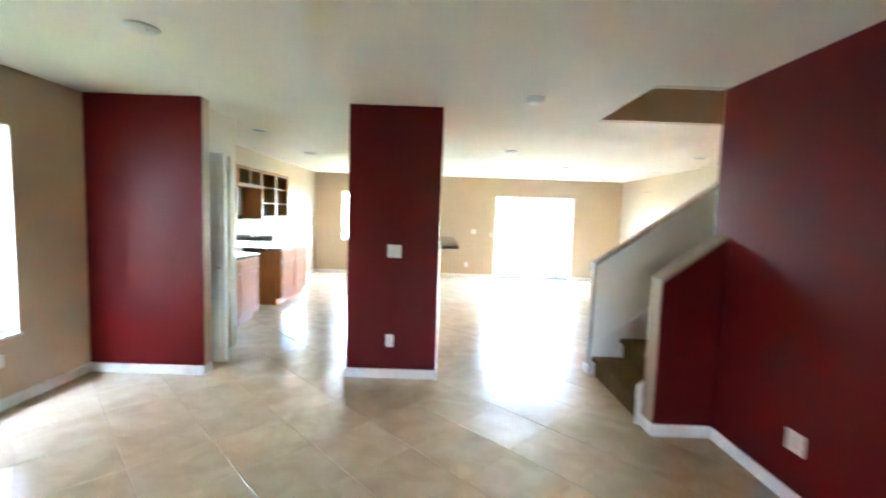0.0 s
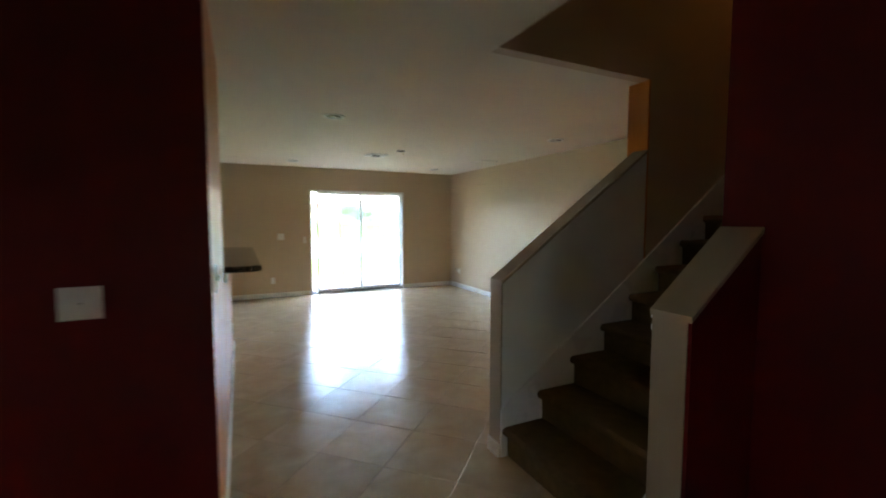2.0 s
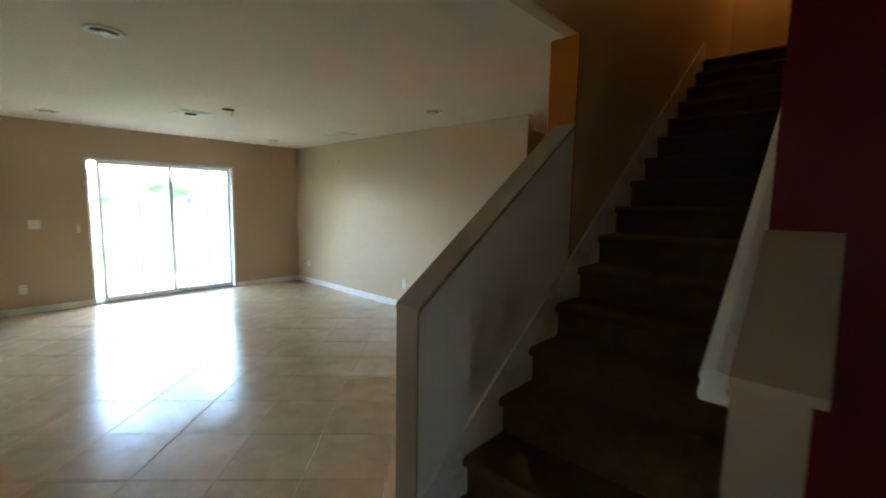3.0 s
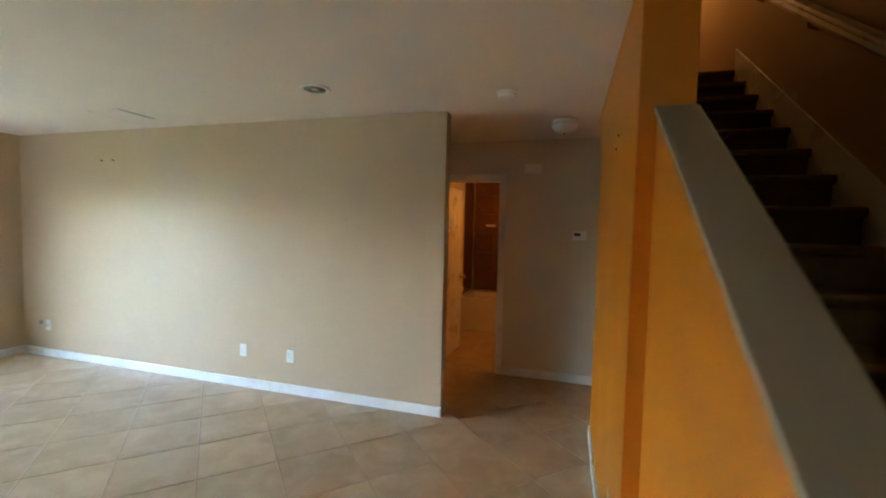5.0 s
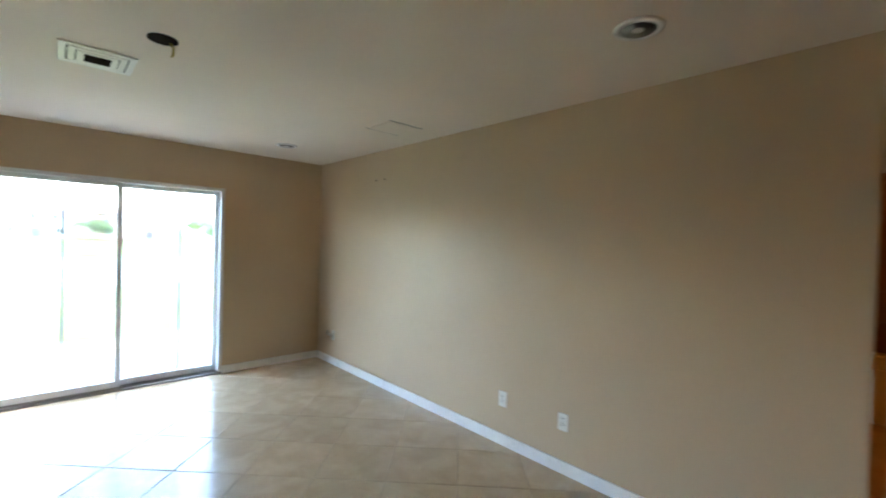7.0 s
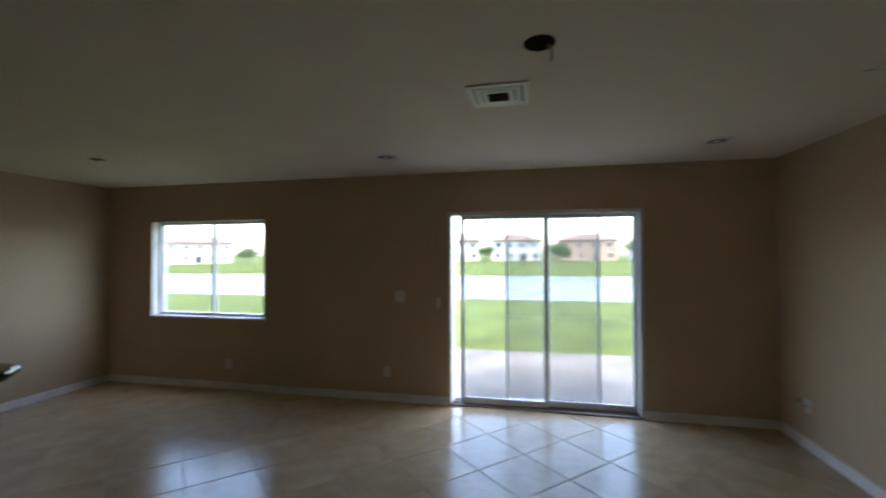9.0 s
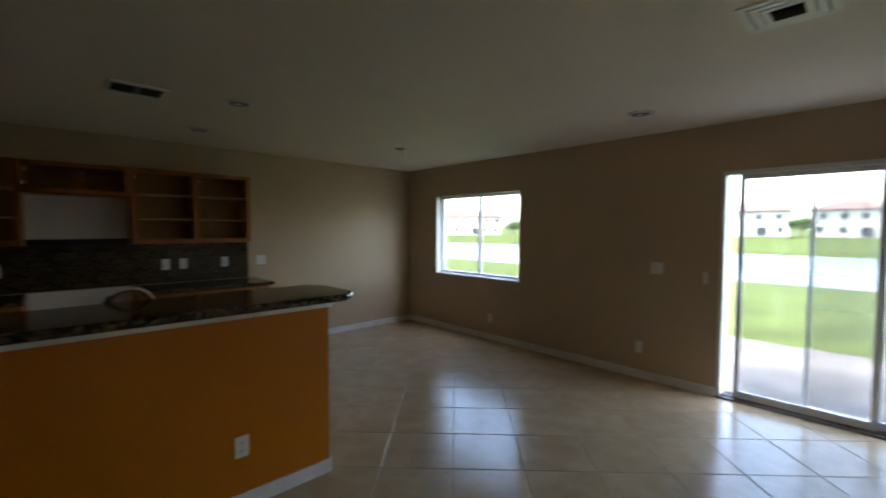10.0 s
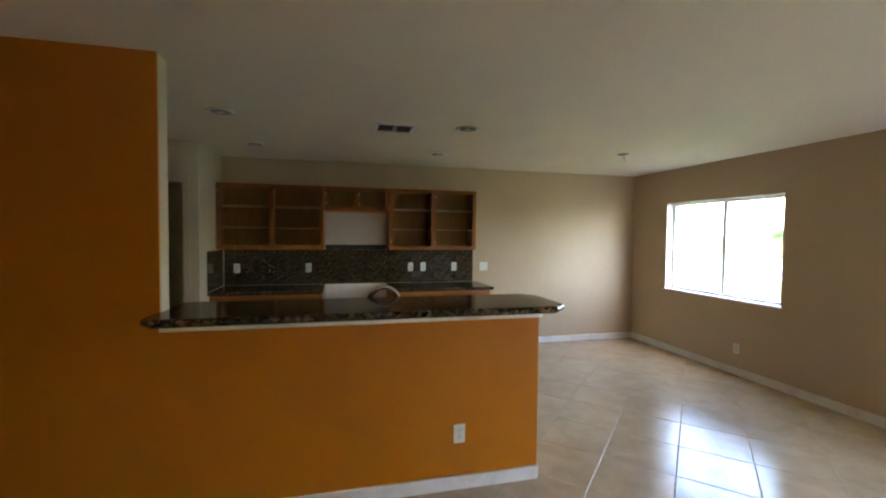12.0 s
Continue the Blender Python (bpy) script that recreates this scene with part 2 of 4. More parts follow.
def prism(bm, outline, axis, a, b, bevel=0.0):
    """Extrudes an outline of (u, v) along an axis from a to b: 'y' takes (x, z), 'x' takes (y, z), 'z' takes (x, y)."""
    def at(u, v, w):
        return {"y": (u, w, v), "x": (w, u, v), "z": (u, v, w)}[axis]
    lo = [bm.verts.new(at(u, v, a)) for u, v in outline]
    hi = [bm.verts.new(at(u, v, b)) for u, v in outline]
    n = len(outline)
    faces = [bm.faces.new(lo), bm.faces.new(hi[::-1])]
    faces += [bm.faces.new((lo[i], hi[i], hi[(i + 1) % n], lo[(i + 1) % n])) for i in range(n)]
    bmesh.ops.recalc_face_normals(bm, faces=faces)
    if bevel:
        bmesh.ops.bevel(bm, geom=list({e for q in faces for e in q.edges}), offset=bevel, segments=2, affect="EDGES", profile=0.6)
    return bm


def turned(bm, profile, centre, steps=24, axis="z"):
    """A lathe: profile of (radius, height) round a line through centre."""
    cx, cy, cz = centre
    rings = []
    for r, h in profile:
        ring = []
        for k in range(steps):
            a = 2 * math.pi * k / steps
            p, q = r * math.cos(a), r * math.sin(a)
            xyz = {"z": (p, q, h), "x": (h, p, q), "y": (q, h, p)}[axis]
            ring.append(bm.verts.new((cx + xyz[0], cy + xyz[1], cz + xyz[2])))
        rings.append(ring)
    for a, b in zip(rings, rings[1:]):
        for k in range(steps):
            bm.faces.new((a[k], a[(k + 1) % steps], b[(k + 1) % steps], b[k]))
    if profile[0][0] > 1e-6:
        bm.faces.new(rings[0][::-1])
    if profile[-1][0] > 1e-6:
        bm.faces.new(rings[-1])
    return bm


def tube(bm, points, radius, steps=10):
    """A round bar along points."""
    pts = [Vector(p) for p in points]
    rings = []
    for i, p in enumerate(pts):
        d = (pts[min(i + 1, len(pts) - 1)] - pts[max(i - 1, 0)]).normalized()
        side = d.cross(Vector((0, 0, 1)) if abs(d.z) < 0.95 else Vector((1, 0, 0))).normalized()
        up = side.cross(d)
        rings.append([bm.verts.new(p + radius * (math.cos(2 * math.pi * k / steps) * side + math.sin(2 * math.pi * k / steps) * up)) for k in range(steps)])
    for a, b in zip(rings, rings[1:]):
        for k in range(steps):
            bm.faces.new((a[k], a[(k + 1) % steps], b[(k + 1) % steps], b[k]))
    bm.faces.new(rings[0][::-1])
    bm.faces.new(rings[-1])
    return bm


def mesh_from(name, bm, mat, smooth=False):
    bmesh.ops.recalc_face_normals(bm, faces=bm.faces)
    data = bpy.data.meshes.new(name)
    bm.to_mesh(data)
    bm.free()
    data.materials.append(mat)
    if smooth:
        for p in data.polygons:
            p.use_smooth = True
    return data


def part(name, bm, mat, parent=None, label="", smooth=False):
    ob = new(name, mesh_from(name, bm, mat, smooth))
    if parent is not None:
        ob.parent = parent
        ob.matrix_parent_inverse = parent.matrix_world.inverted()
    if label:
        ob["label"] = label
    return ob


def thing(name, at, label, category, group="", kind=""):
    ob = new(name)
    ob.empty_display_size = 0.1
    ob.matrix_world = at if isinstance(at, Matrix) else pose(*at)
    return tagged(ob, label, category, group, kind)


def slab(name, boxes, mat, label, category="wall", kind="structure"):
    bm = bmesh.new()
    for b in boxes:
        box(bm, *b)
    return tagged(part(name, bm, mat), label, category, kind=kind)


def local(name, bm, mat, parent, label="", smooth=False):
    """A part whose mesh is given in its thing's own space."""
    ob = new(name, mesh_from(name, bm, mat, smooth))
    ob.parent = parent
    if label:
        ob["label"] = label
    return ob


# ---- structure ----
H = 2.465
SOUTH = -1.4
WX, EX, NY = -1.067, 6.435, 12.0          # inner faces: west, east and north walls
WIN1 = (3.75, 4.72, 0.52, 2.06)           # side window of the front room: y, y, z, z
WIN2 = (-0.40, 1.172, 0.835, 2.018)      # back window: x, x, z, z
SLIDE = (3.375, 5.298, 2.042)              # sliding door: x, x, height

y0, y1, z0, z1 = WIN1
slab("wall_west", [(-1.23, WX, SOUTH - 0.15, y0, 0, H), (-1.23, WX, y1, 12.18, 0, H), (-1.23, WX, y0, y1, 0, z0), (-1.23, WX, y0, y1, z1, H)], TAN,
     "long tan painted wall with a side window")
x0, x1, z0, z1 = WIN2
slab("wall_north", [(WX, x0, NY, 12.18, 0, H), (x0, x1, NY, 12.18, 0, z0), (x0, x1, NY, 12.18, z1, H), (x1, SLIDE[0], NY, 12.18, 0, H),
                    (SLIDE[0], SLIDE[1], NY, 12.18, SLIDE[2], H), (SLIDE[1], 6.56, NY, 12.18, 0, H)], TAN,
     "tan painted back wall with a window and a sliding door")
slab("wall_east", [(EX, 6.56, 7.01, NY, 0, H)], TAN, "tan painted living room wall with two outlets")
SW = (1.75, 2.1, 0.62, 1.9)                # front window: x, x, z, z
slab("wall_south", [(WX, SW[0], SOUTH - 0.15, SOUTH, 0, H), (SW[1], 4.155, SOUTH - 0.15, SOUTH, 0, H), (SW[0], SW[1], SOUTH - 0.15, SOUTH, 0, SW[2]),
                    (SW[0], SW[1], SOUTH - 0.15, SOUTH, SW[3], H)], TAN, "tan painted front wall with a narrow window")
# unseen upper wall and eave slab, added to keep sun and sky off the yard
slab("wall_upper_shade", [(-1.23, -1.08, SOUTH - 0.15, 12.18, 2.6, 5.4), (-1.08, 8.9, SOUTH - 0.15, SOUTH, 2.6, 5.4), (-1.9, 9.1, SOUTH - 0.9, 12.18, 5.4, 5.52)], STUCCO_SHADED, "unseen stucco upper storey wall and eave added to shade the side yard")
slab("wall_red_side", [(4.035, 4.155, SOUTH, 4.678, 0, H)], RED, "dark red painted wall beside the stairs")
slab("wall_red_end", [(WX, -0.047, 5.345, 5.362, 0, H)], RED, "dark red painted accent wall beside the kitchen passage")
slab("wall_closet_return", [(WX, -0.047, 5.362, 5.47, 0, H)], TAN, "tan painted end of the pantry wall")
slab("wall_pantry", [(-0.30, -0.20, 5.47, 5.72, 0, H), (-0.30, -0.20, 6.12, 6.15, 0, H), (-0.30, -0.20, 5.72, 6.12, 2.05, H), (WX, -0.20, 6.15, 6.26, 0, H)], CREAM,
     "cream painted pantry wall with a narrow doorway")
slab("wall_pillar", [(1.222, 2.048, 5.42, 5.436, 0, H)], RED, "dark red painted wall end like a pillar")
slab("wall_pillar_back", [(1.222, 1.92, 5.436, 5.56, 0, H), (1.92, 2.032, 5.436, 6.73, 0, H)], CREAM, "cream painted wall behind the red pillar")
slab("wall_orange_kitchen", [(2.032, 2.048, 5.436, 6.73, 0, H)], ORANGE, "orange painted wall face beside the breakfast bar")
bm = prism(bmesh.new(), [(4.80, 0), (6.49, 0), (6.49, 2.05), (6.97, H), (4.80, H)], "y", 5.70, 5.85)
box(bm, 4.80, 4.815, 5.675, 5.70, 0, H)
tagged(part("wall_stair_orange", bm, ORANGE), "orange painted full-height wall along the stairs", "wall", kind="structure")
bm = prism(bmesh.new(), [(6.37, 1.95), (6.49, 2.05), (7.10, H), (7.63, H), (7.63, 2.495), (7.10, 2.495), (6.54, 2.11), (6.505, 2.070), (6.37, 1.96)], "y", 4.30, 5.70)
tagged(part("ceiling_under_stairs", bm, CEIL), "white sloping ceiling under the stairs", "ceiling", kind="structure")
slab("wall_stair_inner", [(4.815, 6.49, 5.675, 5.70, 0, 5.2), (6.49, 9.0, 5.675, 5.70, H, 5.2), (3.53, 4.815, 5.675, 5.76, H, 5.2)], TAN, "tan painted inner wall of the stairwell")
slab("wall_stair_near", [(4.155, 6.49, 4.612, 4.68, 0, 5.2), (6.49, 9.0, 4.612, 4.68, 2.495, 5.2), (3.53, 4.155, 4.612, 4.68, H, 5.2)], TAN, "tan painted near wall of the stairwell")
slab("wall_stair_ends", [(8.88, 9.0, 4.68, 5.675, 2.6, 5.2), (3.41, 3.53, 4.6, 5.77, 2.6, 5.2)], TAN, "tan painted end wall of the stairwell")
slab("wall_under_stairs", [(6.37, 6.49, 4.68, 5.70, 0, 1.95)], TAN, "tan painted wall under the stairs")
slab("ceiling_stairwell", [(3.38, 9.0, 4.6, 5.77, 5.2, 5.32)], CEIL, "white ceiling over the stairwell", "ceiling")
slab("ceiling", [(-1.23, 4.155, SOUTH - 0.15, 4.612, H, 2.6), (-1.23, 3.53, 4.612, 5.675, H, 2.6), (-1.23, 6.56, 5.76, 12.18, H, 2.6), (-1.23, 3.53, 5.675, 5.76, H, 2.6),
                 (4.805, 6.56, 5.70, 5.76, H, 2.6), (6.56, 10.6, 5.70, 7.75, H, 2.6)], CEIL, "white flat ceiling with fine texture", "ceiling")
# hall, bathroom, side room
slab("wall_hall_far", [(7.63, 7.75, 3.6, 4.92, 0, H), (7.63, 7.75, 5.68, 6.75, 0, H), (7.63, 7.75, 7.46, 7.62, 0, H), (7.63, 7.75, 6.75, 7.46, 2.06, H), (7.63, 7.75, 4.92, 5.68, 2.06, H)], CREAM,
     "cream painted hall wall with two doorways")
slab("wall_hall_end", [(6.49, 7.63, 4.612, 4.68, 0, 2.49)], CREAM, "cream painted wall closing the hall under the stairs")
slab("wall_hall_side", [(6.56, 7.63, 7.5, 7.62, 0, H)], TAN, "tan painted hall side wall")
slab("wall_bathroom", [(7.75, 10.4, 7.62, 7.74, 0, H), (7.75, 10.4, 5.86, 5.98, 0, H), (10.28, 10.4, 5.98, 7.62, 0, H)], CREAM, "cream painted bathroom walls")
slab("wall_side_room", [(7.75, 10.4, 5.70, 5.84, 0, H), (9.7, 9.82, 3.6, 5.70, 0, H), (7.75, 9.7, 3.6, 3.72, 0, H)], CREAM, "cream painted side room walls")
slab("ceiling_side_room", [(7.75, 10.4, 3.6, 5.70, H, 2.6)], CEIL, "white side room ceiling", "ceiling")


# knee walls
bm = prism(bmesh.new(), [(3.575, 0), (4.80, 0), (4.80, 1.945), (3.575, 1.08)], "y", 5.676, 5.775)
tagged(part("wall_knee", bm, WHITE_WALL), "white painted sloping knee wall beside the stairs", "wall", kind="structure")
bm = prism(bmesh.new(), [(3.579, 0), (4.80, 0), (4.80, 1.941), (3.579, 1.078)], "y", 5.775, 5.79)
tagged(part("wall_knee_face", bm, ORANGE), "orange painted outer face of the knee wall", "wall", kind="structure")
bm = prism(bmesh.new(), [(3.565, 1.08), (4.80, 1.952), (4.80, 1.975), (3.565, 1.103)], "y", 5.665, 5.80, 0.003)
tagged(part("trim_knee_cap", bm, GREIGE), "tan painted cap on the knee wall", "trim", kind="structure")
bm = prism(bmesh.new(), [(3.565, 0.0), (3.575, 0.0), (3.575, 1.08), (3.565, 1.08)], "y", 5.672, 5.793)
tagged(part("trim_knee_end", bm, GREIGE), "tan painted end of the knee wall", "trim", kind="structure")
bm = prism(bmesh.new(), [(3.615, 0), (4.035, 0), (4.035, 1.416), (3.615, 1.10)], "y", 4.535, 4.68)
tagged(part("wall_half", bm, GREIGE), "tan painted sloping half wall at the stair foot", "wall", kind="structure")
bm = prism(bmesh.new(), [(3.62, 0), (4.035, 0), (4.035, 1.412), (3.62, 1.098)], "y", 4.52, 4.535)
tagged(part("wall_half_face", bm, RED), "dark red painted face of the half wall", "wall", kind="structure")
bm = prism(bmesh.new(), [(3.607, 1.098), (4.035, 1.42), (4.035, 1.445), (3.607, 1.123)], "y", 4.512, 4.686, 0.003)
tagged(part("trim_half_cap", bm, GREIGE), "tan painted cap on the half wall", "trim", kind="structure")


# baseboards
def baseboard(name, x0, x1, y0, y1):
    """A skirting run with an eased top edge."""
    bm = bmesh.new()
    box(bm, x0, x1, y0, y1, 0, 0.086, 0.004)
    tagged(part(name, bm, TRIM), "white painted wooden baseboard", "baseboard", kind="structure")


B = 0.014
for k, (a, b, c, d) in enumerate([
        (WX, WX + B, SOUTH, 5.331), (WX, -0.047, 5.331, 5.345), (-0.047, -0.033, 5.331, 5.47), (1.208, 2.062, 5.406, 5.42), (2.048, 2.062, 5.42, 8.86),
        (1.208, 1.222, 5.42, 5.56), (4.035 - B, 4.035, SOUTH, 4.506), (3.601, 4.035 - B, 4.506, 4.52), (3.601, 3.615, 4.52, 4.68),
        (WX, 3.375, NY - B, NY), (5.298, EX, NY - B, NY), (EX - B, EX, 7.01, NY - B), (EX - B, 6.56, 6.996, 7.01),
        (3.551, 3.565, 5.672, 5.79), (3.565, 4.80, 5.79, 5.804), (4.786, 4.80, 5.804, 5.864), (4.80, 6.504, 5.85, 5.864), (6.49, 6.504, 4.68, 5.85),
        (7.63 - B, 7.63, 5.745, 6.685), (1.888, 2.048, 8.86, 8.874), (WX, WX + B, 9.50, NY - B)]):
    baseboard("baseboard", a, b, c, d)

# stair skirt boards and steps
RISE, RUN, NOSE, N = 0.1885, 0.2665, 3.588, 16
slope = RISE / RUN
for ya, yb in ((5.662, 5.675), (4.68, 4.693)):
    bm = prism(bmesh.new(), [(NOSE - 0.02, 0), (NOSE + 0.05, 0), (7.6, 2.75), (7.6, 3.2), (NOSE - 0.02, 0.30)], "y", ya, yb)
    tagged(part("trim_stair_skirt", bm, TRIM), "white painted sloping skirt board along the stairs", "trim", kind="structure")
stairs = thing("stairs", (NOSE, 5.2, 0), "brown carpeted straight stairs between knee walls", "stairs", kind="structure")
STEP_Y = (4.693, 5.662)
for k in range(N):
    bm = bmesh.new()
    x, z = NOSE + k * RUN, (k + 1) * RISE
    depth = RUN + 0.03 if k < N - 1 else 1.3
    # bull-nosed carpeted step: riser and tread in one outline
    nose = [(x + 0.03, z - RISE), (x + 0.026, z - 0.055)]
    nose += [(x + 0.014 + 0.026 * math.cos(a), z - 0.026 + 0.026 * math.sin(a)) for a in (4.2, 3.7, 3.14, 2.6, 2.0)]
    nose += [(x + 0.016, z), (x + depth, z), (x + depth, z - 0.03)]
    prism(bm, nose, "y", *STEP_Y)
    part("step", bm, CARPET, stairs)

# ---- floor bed; its tiles are laid at the end of the file ----
slab("floor", [(-1.23, 4.155, SOUTH - 0.15, 4.60, -0.16, -0.0026), (-1.23, 6.56, 4.60, 12.18, -0.16, -0.0026), (6.56, 7.75, 4.0, 7.62, -0.16, -0.0026)], GROUT, "beige tiled floor with tan grout", "floor")
slab("floor_side_rooms", [(7.75, 10.4, 3.6, 7.74, -0.16, -0.002)], TILE, "beige tiled bathroom floor", "floor")


# ---- outdoors ----
def ground_height(y):
    """Level near the house, falling to the pond, rising gently to the houses behind it."""
    if y < 14.5:
        return -0.10
    if y < 38:
        return -0.10 - 1.5 * ((y - 14.5) / 23.5) ** 1.1
    if y < 73:
        return -2.3
    return -1.55 + 1.45 * min(1, (y - 73) / 55)


bm = bmesh.new()
xs = [-3000, -400, -200, -120, -80, -50, -30, -20, -12, -6, 0, 6, 12, 20, 30, 50, 80, 120, 200, 400, 3000]
ys = [-3000, -300, -60, -20, 0, 12.1, 14.5, 16, 18, 20, 23, 26, 29, 32, 35, 37.9, 38.5, 50, 60, 72.5, 73.1, 80, 90, 105, 128, 150, 300, 3000]
grid = [[bm.verts.new((x, y, ground_height(y) - (0.25 if y < 12.15 else 0))) for x in xs] for y in ys]
for j in range(len(ys) - 1):
    for i in range(len(xs) - 1):
        bm.faces.new((grid[j][i], grid[j][i + 1], grid[j + 1][i + 1], grid[j + 1][i]))
tagged(part("ground", bm, GRASS, smooth=True), "mown green lawn sloping down to a pond", "lawn", kind="structure")
slab("water", [(-400, 400, 36.5, 74.5, -2.5, -1.6)], WATER, "pale pond reflecting the overcast sky", "pond")
slab("pavement", [(1.2, 7.6, 12.18, 14.9, -0.3, -0.05)], CONCRETE, "stained grey concrete patio slab", "patio")


# far side of the pond: houses and trees
def hip_roof(bm, w, d, z, rise, over=0.5):
    a, b = w / 2 + over, d / 2 + over
    r = max(0.5, a - b)
    v = [bm.verts.new(q) for q in ((-a, -b, z), (a, -b, z), (a, b, z), (-a, b, z), (-r, 0, z + rise), (r, 0, z + rise))]
    w2 = [bm.verts.new((q.co.x, q.co.y, z - 0.25)) for q in v[:4]]
    for q in ((0, 1, 5, 4), (1, 2, 5), (2, 3, 4, 5), (3, 0, 4)):
        bm.faces.new([v[k] for k in q])
    for k in range(4):
        bm.faces.new((w2[k], w2[(k + 1) % 4], v[(k + 1) % 4], v[k]))
    bm.faces.new(w2[::-1])
    return bm


def house(x, y, turn, w, d, storeys, wall_mat, label):
    base = ground_height(y) - 0.2
    at = thing("house", (x, y, base, 0, 0, turn), label, "house", "houses across the pond")
    h = 2.9 * storeys + 0.3
    local("wall", box(bmesh.new(), -w / 2, w / 2, -d / 2, d / 2, 0, h), wall_mat, at)
    local("roof", hip_roof(bmesh.new(), w, d, h, 1.9), ROOF_TILE, at)
    n = max(2, int(w / 3.2))
    for s in range(storeys):
        for k in range(n):
            cx = -w / 2 + (k + 0.5) * w / n + 0.3 * math.sin(7 * k + 3 * s + x)
            wide = 2.0 if (s == 0 and k == n // 2) else 1.2
            tall = 2.1 if wide > 1.5 else 1.3
            z = 0.3 if wide > 1.5 else 2.9 * s + 1.1
            win = local("window", box(bmesh.new(), cx - wide / 2 - 0.08, cx + wide / 2 + 0.08, -d / 2 - 0.05, -d / 2, z - 0.08, z + tall + 0.08), TRIM, at)
            pane = new("pane", mesh_from("pane", box(bmesh.new(), cx - wide / 2, cx + wide / 2, -d / 2 - 0.07, -d / 2 - 0.05, z, z + tall), DARK_PANE))
            pane.parent = win
    return at


house(-0.7, 132.9, 3, 13.6, 10, 2, STUCCO, "pale two-storey stucco house with a brown hip roof")
house(19.5, 135.5, -4, 15.4, 10, 2, STUCCO_B, "peach two-storey stucco house with a brown hip roof")
house(-18.4, 131.6, 8, 14.0, 10, 2, STUCCO, "pale stucco house partly behind trees")
house(41.6, 143.3, -6, 16.8, 10, 2, STUCCO, "pale stucco house at the far bank")
house(62.4, 148.5, -8, 16.8, 10, 2, STUCCO_B, "peach stucco house at the far bank")
house(-92.3, 112.1, 38, 19.6, 10, 2, STUCCO, "pale stucco house seen through the back window")
house(-66.3, 130.3, 30, 18.2, 10, 1, STUCCO_B, "low peach house seen through the back window")
house(-44.2, 135.5, 18, 16.8, 10, 2, STUCCO, "pale two-storey house beyond the pond")
house(-124.8, 88.7, 52, 19.6, 10, 2, STUCCO_B, "peach house at the far corner of the pond")


def tree(x, y, height, spread, label, seed):
    rnd = random.Random(seed)
    at = thing("tree", (x, y, ground_height(y)), label, "tree", "trees across the pond")
    bm = bmesh.new()
    tube(bm, [(0, 0, -0.2), (0.05, 0.02, height * 0.3), (-0.05, 0.05, height * 0.55)], 0.14, 8)
    limbs = []
    for k in range(6):
        a = k * 1.05 + rnd.random()
        tip = (spread * 0.6 * math.cos(a), spread * 0.6 * math.sin(a), height * (0.55 + 0.3 * rnd.random()))
        tube(bm, [(0, 0, height * 0.35), (tip[0] * 0.5, tip[1] * 0.5, height * 0.5), tip], 0.06, 6)
        limbs.append(tip)
    local("trunk", bm, BARK, at)
    bm = bmesh.new()
    limbs.append((0, 0, height * 0.85))
    for k in range(900):
        c = Vector(rnd.choice(limbs)) + Vector((rnd.gauss(0, spread * 0.27), rnd.gauss(0, spread * 0.27), rnd.gauss(0, height * 0.1)))
        r = 0.16 + 0.16 * rnd.random()
        q = Euler((rnd.random() * 6, rnd.random() * 6, rnd.random() * 6)).to_matrix()
        bm.faces.new([bm.verts.new(c + q @ Vector(o)) for o in ((-r, 0, 0), (0, -r * 0.5, 0), (r, 0, 0), (0, r * 0.5, 0.05))])
    local("crown", bm, LEAF, at)


for k, (x, y, hgt, spr) in enumerate([(-5.6, 98, 4.2, 2.2), (8.6, 99, 4.6, 3.0), (10.4, 100, 3.8, 2.4), (25.0, 100, 5.4, 3.6), (27.5, 97, 4.6, 2.8), (-24, 98, 4.0, 2.5), (40, 103, 5.0, 3.0), (-58, 90, 4.2, 2.6)]):
    tree(4.2 + (x - 4.2) * 1.25, 7.6 + (y - 7.6) * 1.25, hgt, spr, "small leafy green tree on the far bank", 40 + k)

# neighbour's side wall beyond the front room's window; its height and eave are added to cut the sky
neighbour = thing("neighbour_house", (-4.9, 2, -0.35), "pale stucco side wall of the next house, darkened by painted shade", "house")
# this stucco's grey carries the yard's shade
part("wall", box(bmesh.new(), -12, -4.9, -14, 13, -0.5, 6.4), STUCCO_SHADED, neighbour)
part("roof", box(bmesh.new(), -12.5, -4.3, -14.5, 13.5, 6.4, 6.65, 0.03), ROOF_TILE, neighbour)


# ---- openings ----
def pane_of(bm, parent, name="pane"):
    ob = part(name, bm, GLASS, parent)
    ob.visible_shadow = False
    return ob


# back window: white returns, sill, slider sashes
x0, x1, z0, z1 = WIN2
w = tagged(thing("window_1", ((x0 + x1) / 2, NY, z0), "white aluminium sliding window with a view of the pond", "window"), kind="structure")
bm = bmesh.new()
for b in ((x0, x0 + 0.006, NY - 0.001, 12.10, z0 + 0.02, z1), (x1 - 0.006, x1, NY - 0.001, 12.10, z0 + 0.02, z1), (x0 + 0.006, x1 - 0.006, NY - 0.001, 12.10, z1 - 0.006, z1)):
    box(bm, *b)
part("reveal", bm, TRIM, w)
part("window_sill", box(bmesh.new(), x0 - 0.012, x1 + 0.012, NY - 0.018, 12.10, z0 - 0.004, z0 + 0.018, 0.004), TRIM, w, "white marble sill")
bm = bmesh.new()
